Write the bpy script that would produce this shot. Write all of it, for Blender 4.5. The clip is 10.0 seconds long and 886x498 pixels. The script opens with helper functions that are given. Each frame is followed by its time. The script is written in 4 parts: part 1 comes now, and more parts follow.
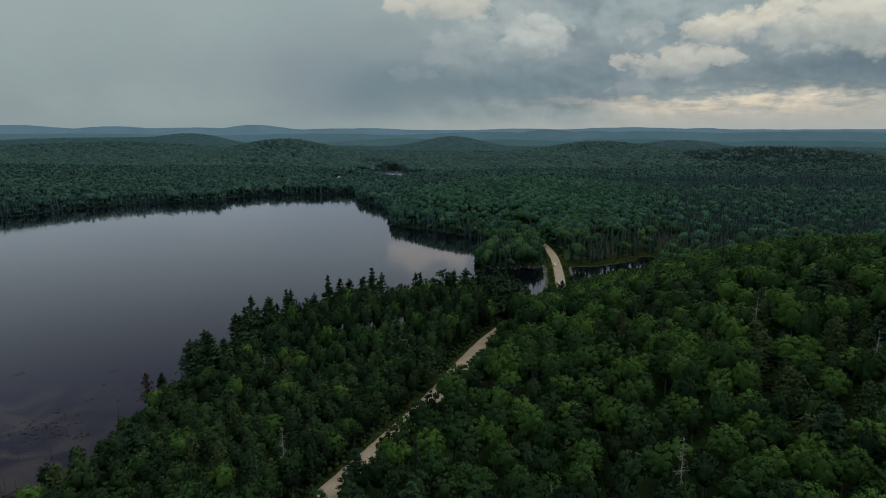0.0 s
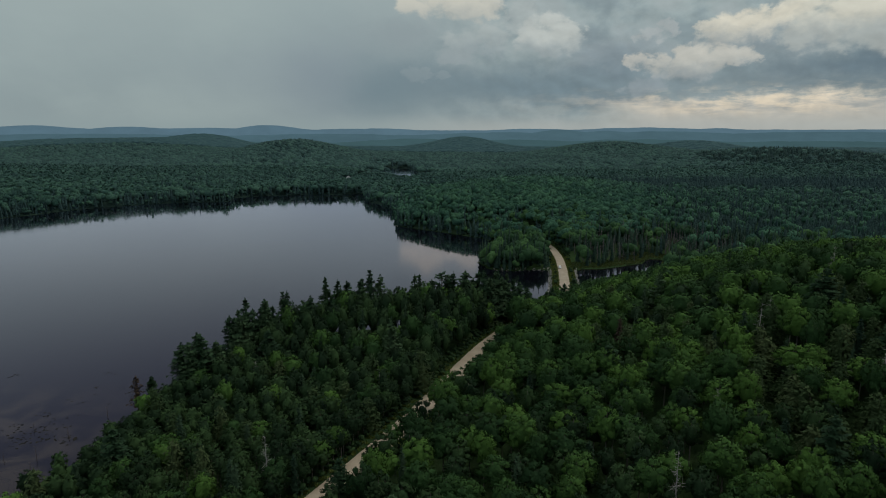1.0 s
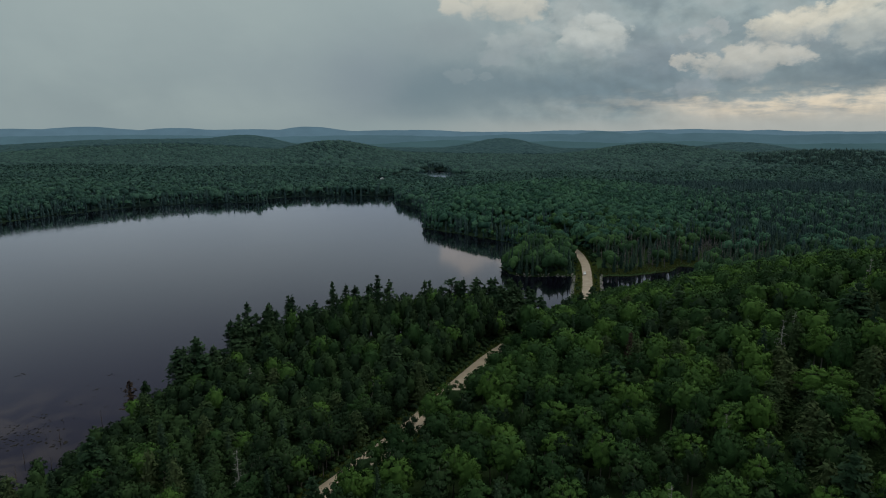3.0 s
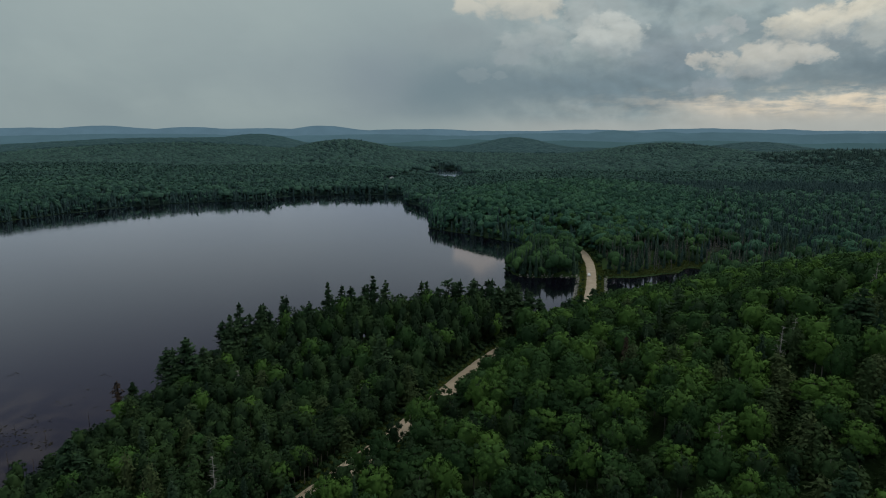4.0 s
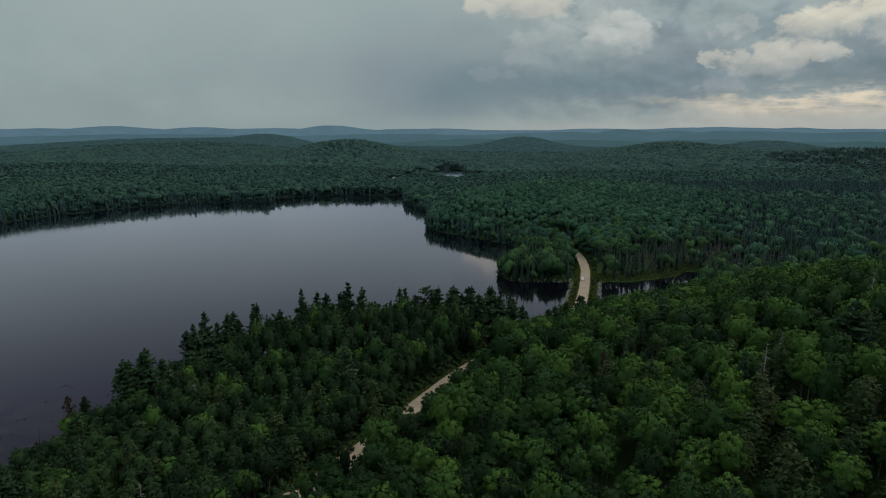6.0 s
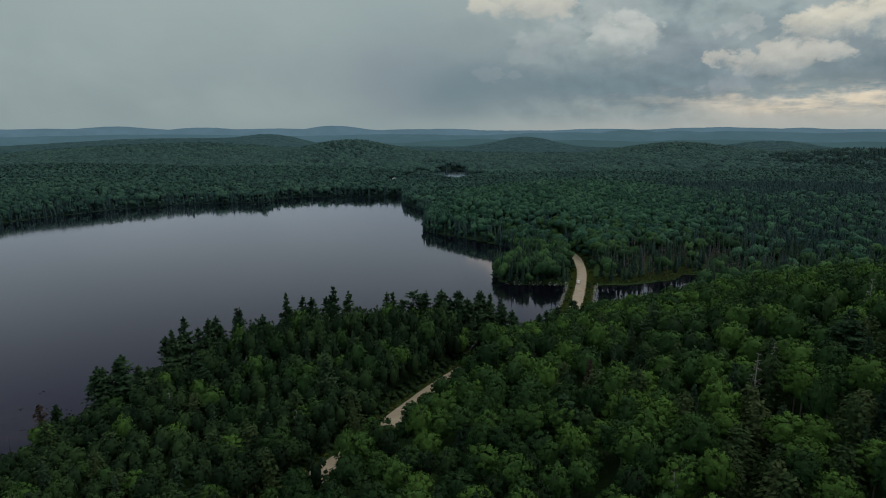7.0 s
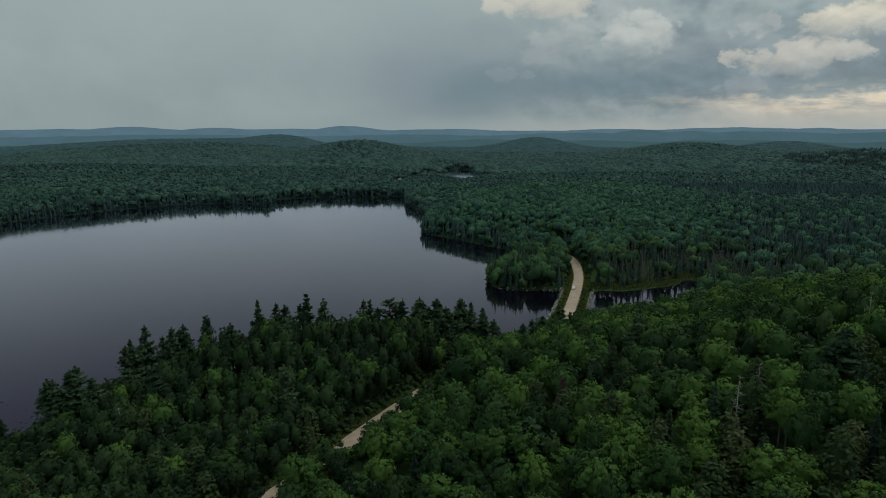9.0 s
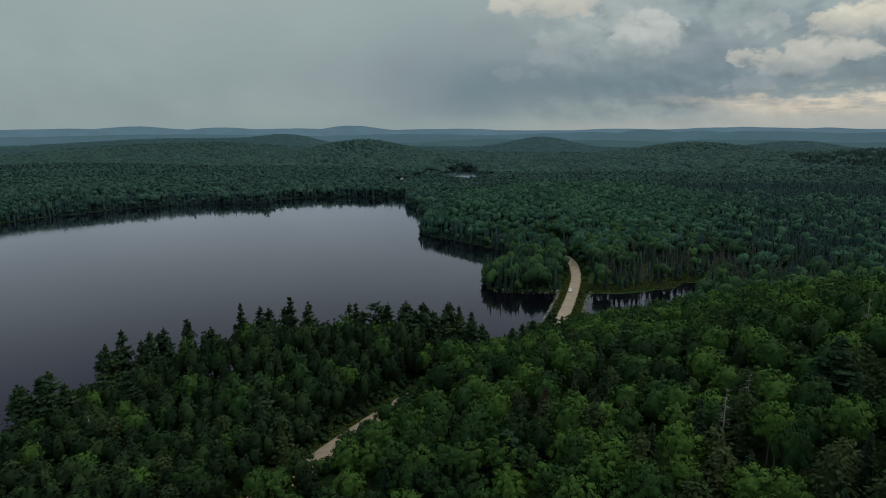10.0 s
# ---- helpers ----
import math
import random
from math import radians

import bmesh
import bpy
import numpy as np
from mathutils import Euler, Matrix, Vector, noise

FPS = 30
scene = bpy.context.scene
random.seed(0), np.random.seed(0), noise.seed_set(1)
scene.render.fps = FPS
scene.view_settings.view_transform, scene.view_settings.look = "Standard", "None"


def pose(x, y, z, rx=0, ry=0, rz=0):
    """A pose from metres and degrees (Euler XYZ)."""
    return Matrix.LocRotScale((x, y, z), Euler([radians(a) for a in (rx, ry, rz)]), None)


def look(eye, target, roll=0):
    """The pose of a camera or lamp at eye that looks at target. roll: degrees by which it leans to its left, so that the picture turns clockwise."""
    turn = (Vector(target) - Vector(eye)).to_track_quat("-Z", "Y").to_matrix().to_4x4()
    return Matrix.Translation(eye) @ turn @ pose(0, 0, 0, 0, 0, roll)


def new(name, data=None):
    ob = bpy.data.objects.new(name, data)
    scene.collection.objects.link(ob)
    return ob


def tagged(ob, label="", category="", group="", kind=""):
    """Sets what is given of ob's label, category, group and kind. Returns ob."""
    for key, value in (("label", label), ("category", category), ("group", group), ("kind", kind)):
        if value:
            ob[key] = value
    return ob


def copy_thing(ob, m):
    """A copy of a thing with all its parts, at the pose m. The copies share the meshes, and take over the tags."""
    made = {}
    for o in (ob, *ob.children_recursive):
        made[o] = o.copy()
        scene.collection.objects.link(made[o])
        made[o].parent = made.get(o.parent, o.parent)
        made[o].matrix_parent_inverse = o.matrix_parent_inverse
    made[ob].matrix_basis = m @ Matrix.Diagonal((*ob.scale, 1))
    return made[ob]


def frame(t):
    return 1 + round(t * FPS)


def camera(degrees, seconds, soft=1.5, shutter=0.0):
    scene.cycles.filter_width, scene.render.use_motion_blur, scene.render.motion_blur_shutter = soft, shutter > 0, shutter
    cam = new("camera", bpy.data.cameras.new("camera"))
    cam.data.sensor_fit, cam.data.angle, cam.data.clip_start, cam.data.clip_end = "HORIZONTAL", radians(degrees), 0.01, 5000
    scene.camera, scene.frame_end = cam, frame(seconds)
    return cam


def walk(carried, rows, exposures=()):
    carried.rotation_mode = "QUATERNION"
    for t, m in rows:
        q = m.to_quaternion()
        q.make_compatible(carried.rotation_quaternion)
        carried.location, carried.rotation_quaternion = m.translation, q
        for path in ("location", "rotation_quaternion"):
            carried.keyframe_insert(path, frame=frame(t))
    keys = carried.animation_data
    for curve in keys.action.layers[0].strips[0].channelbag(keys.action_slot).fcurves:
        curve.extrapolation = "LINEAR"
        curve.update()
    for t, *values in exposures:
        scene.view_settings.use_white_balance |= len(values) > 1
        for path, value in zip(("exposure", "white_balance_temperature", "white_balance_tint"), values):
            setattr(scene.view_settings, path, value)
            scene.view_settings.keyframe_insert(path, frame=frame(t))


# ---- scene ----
cam = camera(71.1, 10.0, soft=1.0)
PATH = [
    (0, (0.894, -0.475, 90.637), (0.864, 1.489, 90.263), -0.1),
    (0.5, (3.482, 1.931, 90.395), (3.437, 3.896, 90.023), -0.1),
    (1, (6.322, 4.531, 90.552), (6.254, 6.494, 90.179), -0.1),
    (1.5, (9.59, 7.28, 90.305), (9.487, 9.243, 89.934), -0.0),
    (2, (12.913, 10.071, 90.333), (12.773, 12.032, 89.964), -0.1),
    (2.5, (15.743, 12.44, 90.405), (15.572, 14.398, 90.037), -0.1),
    (4, (24.985, 19.606, 90.221), (24.745, 21.557, 89.85), -0.0),
    (4.5, (28.131, 22.847, 90.304), (27.877, 24.796, 89.932), -0.0),
    (5, (30.822, 25.661, 90.461), (30.56, 27.608, 90.088), -0.0),
    (5.5, (33.537, 28.846, 90.551), (33.27, 30.793, 90.178), -0.1),
    (7, (41.75, 39.369, 90.644), (41.465, 41.314, 90.272), -0.2),
    (7.5, (44.529, 42.699, 90.55), (44.234, 44.642, 90.179), -0.2),
    (8, (47.301, 46.207, 90.683), (46.996, 48.148, 90.311), -0.2),
    (8.5, (50.101, 49.676, 90.688), (49.785, 51.615, 90.316), -0.2),
    (9, (52.779, 53.122, 90.563), (52.453, 55.06, 90.192), -0.2),
    (9.5, (55.721, 56.824, 90.541), (55.385, 58.76, 90.169), -0.3),
    (10, (58.562, 60.547, 90.327), (58.216, 62.482, 89.955), -0.2),
]
walk(cam, [(t, look(eye, target, roll)) for t, eye, target, roll in PATH])

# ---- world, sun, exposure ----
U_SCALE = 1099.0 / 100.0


class Nodes:
    """A small helper to chain shader nodes."""

    def __init__(self, tree):
        self.tree = tree
        tree.nodes.clear()

    def node(self, kind, inputs=None, **props):
        n = self.tree.nodes.new(kind)
        for k, v in props.items():
            setattr(n, k, v)
        for k, v in (inputs or {}).items():
            self.put(n, k, v)
        return n

    def put(self, n, k, v):
        if isinstance(v, bpy.types.NodeSocket):
            self.tree.links.new(v, n.inputs[k])
        else:
            n.inputs[k].default_value = v

    def math(self, op, a, b=0.0, c=0.0, clamp=False):
        n = self.node("ShaderNodeMath", {0: a, 1: b, 2: c}, operation=op)
        n.use_clamp = clamp
        return n.outputs[0]

    def mix(self, fac, a, b, mode="MIX"):
        n = self.node("ShaderNodeMix", data_type="RGBA", blend_type=mode)
        for sock, v in ((0, fac), (6, a), (7, b)):
            if not isinstance(v, bpy.types.NodeSocket) and sock:
                v = (*v, 1.0)[:4]
            self.put(n, sock, v)
        return n.outputs[2]

    def noise(self, vec, scale, detail=4.0, rough=0.5, dist=0.0):
        n = self.node("ShaderNodeTexNoise", {"Scale": scale, "Detail": detail, "Roughness": rough, "Distortion": dist})
        if vec is not None:
            self.put(n, "Vector", vec)
        return n

    def ramp(self, fac, lo, hi, a=0.0, b=1.0):
        n = self.node("ShaderNodeMapRange", {0: fac, 1: lo, 2: hi, 3: a, 4: b}, interpolation_type="SMOOTHSTEP")
        return n.outputs[0]


def srgb(r, g, b):
    f = lambda c: (c / 255 / 12.92) if c / 255 <= 0.04045 else ((c / 255 + 0.055) / 1.055) ** 2.4
    return (f(r), f(g), f(b))


SUN_AZ, SUN_EL = radians(62), radians(54)


def make_world():
    world = bpy.data.worlds.new("overcast_sky")
    scene.world = world
    world.use_nodes = True
    n = Nodes(world.node_tree)
    way = n.node("ShaderNodeTexCoord").outputs["Generated"]
    sep = n.node("ShaderNodeSeparateXYZ", {0: way}).outputs
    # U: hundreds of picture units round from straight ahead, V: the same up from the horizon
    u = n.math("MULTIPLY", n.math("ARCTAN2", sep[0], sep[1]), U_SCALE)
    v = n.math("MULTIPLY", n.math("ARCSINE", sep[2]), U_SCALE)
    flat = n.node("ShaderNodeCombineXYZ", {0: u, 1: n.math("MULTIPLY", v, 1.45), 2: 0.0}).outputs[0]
    warp = n.noise(flat, 1.7, 6, 0.58)
    wsep = n.node("ShaderNodeSeparateColor", {0: warp.outputs["Color"]}).outputs
    right = n.ramp(u, -2.6, 1.2)
    amount = n.math("MULTIPLY_ADD", right, 0.7, 0.4)
    uw = n.math("MULTIPLY_ADD", n.math("SUBTRACT", wsep[0], 0.5), n.math("MULTIPLY", amount, 0.75), u)
    vw = n.math("MULTIPLY_ADD", n.math("SUBTRACT", wsep[1], 0.5), n.math("MULTIPLY", amount, 0.42), v)
    curl = n.node("ShaderNodeSeparateColor", {0: n.noise(flat, 5.0, 5, 0.6).outputs["Color"]}).outputs
    uw = n.math("MULTIPLY_ADD", n.math("SUBTRACT", curl[0], 0.5), n.math("MULTIPLY", right, 0.34), uw)
    vw = n.math("MULTIPLY_ADD", n.math("SUBTRACT", curl[1], 0.5), n.math("MULTIPLY", right, 0.24), vw)
    puff = n.noise(flat, 1.1, 7, 0.52, 0.2).outputs["Fac"]
    lumps = n.noise(flat, 2.3, 8, 0.52, 0.25).outputs["Fac"]
    lit = n.noise(n.node("ShaderNodeVectorMath", {0: flat, 1: (0.06, 0.11, 0.0)}).outputs[0], 2.3, 6, 0.48, 0.15).outputs["Fac"]
    broad = n.noise(flat, 0.5, 4, 0.5, 0.3).outputs["Fac"]

    def round_at(u0, v0, su, sv):
        a = n.math("DIVIDE", n.math("SUBTRACT", uw, u0), su)
        b = n.math("DIVIDE", n.math("SUBTRACT", vw, v0), sv)
        return n.math("ADD", n.math("MULTIPLY", a, a), n.math("MULTIPLY", b, b))

    sky = n.node("ShaderNodeTexSky", sky_type="NISHITA", sun_disc=False, sun_elevation=SUN_EL, sun_rotation=SUN_AZ)
    col = n.mix(n.ramp(v, 0.0, 3.0), srgb(139, 151, 154), srgb(157, 169, 169))
    col = n.mix(n.ramp(broad, 0.35, 0.7, 0.0, 0.35), col, srgb(165, 176, 174))
    col = n.mix(n.math("MULTIPLY", right, n.ramp(puff, 0.42, 0.64, 0.0, 0.55)), col, srgb(164, 170, 170))
    col = n.mix(n.math("MULTIPLY", right, n.ramp(puff, 0.52, 0.36, 0.0, 0.7)), col, srgb(128, 141, 146))
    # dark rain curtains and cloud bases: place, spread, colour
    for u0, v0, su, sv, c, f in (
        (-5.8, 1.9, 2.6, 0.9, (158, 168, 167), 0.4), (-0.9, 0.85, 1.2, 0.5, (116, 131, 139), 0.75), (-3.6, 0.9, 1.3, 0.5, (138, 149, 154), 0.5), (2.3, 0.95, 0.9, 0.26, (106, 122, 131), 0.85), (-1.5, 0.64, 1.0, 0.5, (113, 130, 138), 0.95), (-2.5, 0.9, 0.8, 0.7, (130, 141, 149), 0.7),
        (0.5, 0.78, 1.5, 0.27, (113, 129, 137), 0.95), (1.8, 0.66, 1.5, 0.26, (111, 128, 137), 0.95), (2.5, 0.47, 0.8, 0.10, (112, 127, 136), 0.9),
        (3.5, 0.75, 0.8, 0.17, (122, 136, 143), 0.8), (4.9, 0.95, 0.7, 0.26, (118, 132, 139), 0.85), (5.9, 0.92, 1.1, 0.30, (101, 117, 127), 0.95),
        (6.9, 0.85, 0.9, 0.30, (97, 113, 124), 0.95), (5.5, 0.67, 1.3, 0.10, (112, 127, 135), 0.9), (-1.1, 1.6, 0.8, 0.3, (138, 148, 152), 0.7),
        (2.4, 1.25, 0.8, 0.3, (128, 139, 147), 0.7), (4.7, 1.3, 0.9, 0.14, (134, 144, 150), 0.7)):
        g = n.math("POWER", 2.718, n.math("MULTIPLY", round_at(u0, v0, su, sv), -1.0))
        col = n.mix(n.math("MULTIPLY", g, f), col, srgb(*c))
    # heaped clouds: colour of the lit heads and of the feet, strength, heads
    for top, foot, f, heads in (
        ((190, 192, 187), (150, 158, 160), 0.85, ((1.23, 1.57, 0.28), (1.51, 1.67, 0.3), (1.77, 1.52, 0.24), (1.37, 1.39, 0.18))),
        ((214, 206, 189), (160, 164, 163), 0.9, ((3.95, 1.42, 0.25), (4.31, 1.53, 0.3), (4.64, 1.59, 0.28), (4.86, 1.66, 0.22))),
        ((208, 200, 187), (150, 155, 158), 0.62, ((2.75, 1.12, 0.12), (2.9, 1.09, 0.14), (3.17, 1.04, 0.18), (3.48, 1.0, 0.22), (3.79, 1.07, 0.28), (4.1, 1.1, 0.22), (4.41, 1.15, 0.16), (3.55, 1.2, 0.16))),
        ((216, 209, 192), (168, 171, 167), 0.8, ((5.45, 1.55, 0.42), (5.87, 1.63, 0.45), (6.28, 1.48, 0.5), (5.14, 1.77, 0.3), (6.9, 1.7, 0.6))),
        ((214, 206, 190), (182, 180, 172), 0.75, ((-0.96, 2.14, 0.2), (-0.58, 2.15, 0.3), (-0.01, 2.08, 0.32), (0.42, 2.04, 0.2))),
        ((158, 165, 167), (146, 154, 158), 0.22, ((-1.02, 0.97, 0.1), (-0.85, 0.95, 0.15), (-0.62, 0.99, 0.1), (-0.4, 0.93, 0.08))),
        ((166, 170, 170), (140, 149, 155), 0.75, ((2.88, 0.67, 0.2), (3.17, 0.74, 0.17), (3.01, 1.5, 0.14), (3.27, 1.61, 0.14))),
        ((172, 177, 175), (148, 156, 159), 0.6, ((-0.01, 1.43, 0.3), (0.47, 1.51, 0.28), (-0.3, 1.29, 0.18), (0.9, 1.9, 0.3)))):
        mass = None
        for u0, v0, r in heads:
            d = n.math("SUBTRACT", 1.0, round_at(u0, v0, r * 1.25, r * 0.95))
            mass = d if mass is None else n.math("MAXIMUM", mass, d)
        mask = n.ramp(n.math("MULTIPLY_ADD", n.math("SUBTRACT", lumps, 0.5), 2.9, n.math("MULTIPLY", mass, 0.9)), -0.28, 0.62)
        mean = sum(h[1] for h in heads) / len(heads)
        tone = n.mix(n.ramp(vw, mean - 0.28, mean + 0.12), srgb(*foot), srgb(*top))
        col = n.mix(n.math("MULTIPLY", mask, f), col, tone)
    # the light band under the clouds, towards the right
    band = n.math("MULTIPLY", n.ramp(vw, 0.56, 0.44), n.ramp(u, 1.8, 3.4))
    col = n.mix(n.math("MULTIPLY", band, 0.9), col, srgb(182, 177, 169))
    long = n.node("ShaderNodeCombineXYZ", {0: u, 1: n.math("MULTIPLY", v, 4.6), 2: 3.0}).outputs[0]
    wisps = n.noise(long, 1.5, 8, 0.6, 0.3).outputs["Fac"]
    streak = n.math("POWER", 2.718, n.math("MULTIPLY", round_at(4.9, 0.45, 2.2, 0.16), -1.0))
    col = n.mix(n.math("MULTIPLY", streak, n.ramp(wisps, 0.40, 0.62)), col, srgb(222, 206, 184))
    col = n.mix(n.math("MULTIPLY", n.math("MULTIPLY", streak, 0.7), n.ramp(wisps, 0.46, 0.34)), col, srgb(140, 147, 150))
    relief = n.math("MULTIPLY", n.math("SUBTRACT", lumps, lit), n.math("MULTIPLY_ADD", n.ramp(u, -1.5, 2.0), 0.42, 0.04))
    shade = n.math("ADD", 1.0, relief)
    col = n.mix(1.0, col, n.node("ShaderNodeCombineColor", {0: shade, 1: shade, 2: shade}).outputs[0], "MULTIPLY")
    low = n.math("MULTIPLY", n.ramp(v, 0.34, 0.03), 0.75)
    col = n.mix(n.ramp(v, 2.2, 4.6, 0.0, 0.9), col, srgb(134, 139, 158))
    col = n.mix(n.ramp(v, 6.0, 12.0), col, srgb(216, 219, 217))
    col = n.mix(low, col, n.mix(right, srgb(142, 155, 157), srgb(168, 171, 168)))
    col = n.mix(n.ramp(v, 0.0, -0.4), col, (0.02, 0.028, 0.022))
    col = n.mix(1.0, col, (0.975, 1.012, 1.015), "MULTIPLY")
    cover = n.mix(0.96, n.node("ShaderNodeMix", {0: 1.0, 6: sky.outputs[0], 7: (0.07, 0.07, 0.07, 1.0)}, data_type="RGBA", blend_type="MULTIPLY").outputs[2], col)
    bg = n.node("ShaderNodeBackground", {0: cover, 1: 1.0})
    n.node("ShaderNodeOutputWorld", {0: bg.outputs[0]})


make_world()
sun = new("sun", bpy.data.lights.new("sun", "SUN"))
sun.data.energy, sun.data.angle, sun.data.color = 0.8, radians(14), (1.0, 0.94, 0.86)
sun.matrix_basis = look((math.sin(SUN_AZ) * math.cos(SUN_EL) * 500, math.cos(SUN_AZ) * math.cos(SUN_EL) * 500, math.sin(SUN_EL) * 500), (0, 0, 0))

# ---- materials ----


def material(name):
    m = bpy.data.materials.new(name)
    m.use_nodes = True
    return m, Nodes(m.node_tree)


def finish(n, shader):
    n.node("ShaderNodeOutputMaterial", {0: shader})


def bump(n, height, strength, distance):
    return n.node("ShaderNodeBump", {"Height": height, "Strength": strength, "Distance": distance}).outputs[0]


def foliage(name, dark, mid, light, gloss=0.05, rough=0.0):
    """Leaves: colour by tree, by stand and by leaf clump, with some light passing through."""
    m, n = material(name)
    pos = n.node("ShaderNodeNewGeometry")
    tint = n.node("ShaderNodeAttribute", attribute_name="tint").outputs["Fac"]
    rnd = n.math("FRACT", n.math("ADD", tint, n.node("ShaderNodeObjectInfo").outputs["Random"]))
    stand = n.noise(pos.outputs["Position"], 0.018, 3, 0.5).outputs["Fac"]
    leaf = n.noise(pos.outputs["Position"], 1.4, 4, 0.6).outputs["Fac"]
    f = n.math("ADD", n.math("MULTIPLY", rnd, 0.92), n.math("MULTIPLY", n.ramp(stand, 0.3, 0.7), 0.35))
    f = n.math("ADD", f, n.math("MULTIPLY_ADD", leaf, 0.30, -0.20))
    spray = n.noise(pos.outputs["Position"], 4.5, 3, 0.7).outputs["Fac"]
    f = n.math("ADD", f, n.math("MULTIPLY_ADD", spray, 0.5, -0.27))
    f = n.math("ADD", f, n.math("MULTIPLY_ADD", pos.outputs["Random Per Island"], 0.26, -0.13))
    col = n.mix(n.ramp(f, 0.0, 0.55), dark, mid)
    col = n.mix(n.ramp(f, 0.45, 1.0), col, light)
    b = n.node("ShaderNodeBsdfPrincipled", {"Base Color": col, "Roughness": 0.75, "Specular IOR Level": gloss})
    if rough:
        clump = n.noise(pos.outputs["Position"], 0.75, 3, 0.65).outputs["Fac"]
        n.tree.links.new(bump(n, clump, 1.0, rough), b.inputs["Normal"])
    t = n.node("ShaderNodeBsdfTranslucent", {0: n.mix(0.5, col, light)})
    finish(n, n.node("ShaderNodeMixShader", {0: 0.12, 1: b.outputs[0], 2: t.outputs[0]}).outputs[0])
    return m


def bark(name, a, b):
    m, n = material(name)
    pos = n.node("ShaderNodeNewGeometry").outputs["Position"]
    g = n.noise(pos, 6.0, 5, 0.65).outputs["Fac"]
    col = n.mix(n.ramp(g, 0.3, 0.7), a, b)
    s = n.node("ShaderNodeBsdfPrincipled", {"Base Color": col, "Roughness": 0.85, "Normal": bump(n, g, 0.6, 0.05)})
    finish(n, s.outputs[0])
    return m


LEAF_MAPLE = foliage("maple_leaves", (0.018, 0.044, 0.017), (0.036, 0.083, 0.026), (0.076, 0.156, 0.033))
LEAF_BIRCH = foliage("birch_leaves", (0.013, 0.028, 0.014), (0.022, 0.046, 0.020), (0.041, 0.080, 0.029))
NEEDLE_PINE = foliage("pine_needles", (0.022, 0.048, 0.024), (0.032, 0.067, 0.032), (0.050, 0.090, 0.042))
NEEDLE_SPRUCE = foliage("spruce_needles", (0.016, 0.034, 0.021), (0.026, 0.053, 0.030), (0.042, 0.074, 0.039))
NEEDLE_BROWN = foliage("dying_needles", (0.040, 0.031, 0.023), (0.062, 0.045, 0.032), (0.086, 0.062, 0.044))
NEEDLE_MID = foliage("bay_needles", (0.022, 0.052, 0.036), (0.034, 0.072, 0.046), (0.048, 0.090, 0.056))


def between(a, b, f):
    return tuple(p + (q - p) * f for p, q in zip(a, b))


LEAF_HAZE_TONES = ((0.030, 0.080, 0.058), (0.043, 0.112, 0.072), (0.068, 0.158, 0.090)), ((0.032, 0.066, 0.062), (0.046, 0.097, 0.086), (0.066, 0.130, 0.106))
NEEDLE_HAZE_TONES = ((0.028, 0.057, 0.055), (0.037, 0.073, 0.067), (0.048, 0.092, 0.079)), ((0.027, 0.056, 0.060), (0.036, 0.073, 0.076), (0.049, 0.094, 0.092))
# woods from bay to far hills: bluer steps, haze painted into the leaf colour
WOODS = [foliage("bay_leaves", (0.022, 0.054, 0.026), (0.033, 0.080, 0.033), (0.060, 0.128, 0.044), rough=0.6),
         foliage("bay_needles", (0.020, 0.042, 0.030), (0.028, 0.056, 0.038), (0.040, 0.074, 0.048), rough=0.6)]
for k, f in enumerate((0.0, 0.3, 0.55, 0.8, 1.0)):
    WOODS.append(foliage("hill_leaves_hazed", *[between(between(a, b, f), (0, 0, 0), 0.02) for a, b in zip(*LEAF_HAZE_TONES)], rough=1.0))
    WOODS.append(foliage("hill_needles_hazed", *[between(between(a, b, f), (0, 0, 0), 0.06) for a, b in zip(*NEEDLE_HAZE_TONES)], rough=1.0))
# far treetops: haze put in as a lighter, bluer leaf colour
NEEDLE_HAZE = foliage("hazed_far_treetops", (0.036, 0.080, 0.088), (0.046, 0.098, 0.106), (0.058, 0.116, 0.118))
GRASS = foliage("verge_grass", (0.070, 0.105, 0.022), (0.115, 0.150, 0.034), (0.17, 0.19, 0.055))
MARSH = foliage("marsh_sedge", (0.055, 0.080, 0.022), (0.085, 0.110, 0.032), (0.12, 0.135, 0.045))
WEED = foliage("floating_weed", (0.018, 0.018, 0.018), (0.026, 0.025, 0.022), (0.038, 0.036, 0.028))
NEEDLE_HEMLOCK = foliage("hemlock_needles", (0.028, 0.053, 0.021), (0.045, 0.076, 0.030), (0.072, 0.102, 0.042))
BARK_GREY = bark("grey_bark", (0.10, 0.09, 0.075), (0.20, 0.18, 0.15))
BARK_DARK = bark("dark_bark", (0.045, 0.035, 0.028), (0.10, 0.08, 0.065))
BARK_DROWNED = bark("grey_drowned_wood", (0.085, 0.080, 0.078), (0.150, 0.142, 0.136))
BARK_DEAD = bark("bleached_dead_wood", (0.20, 0.19, 0.175), (0.36, 0.34, 0.31))


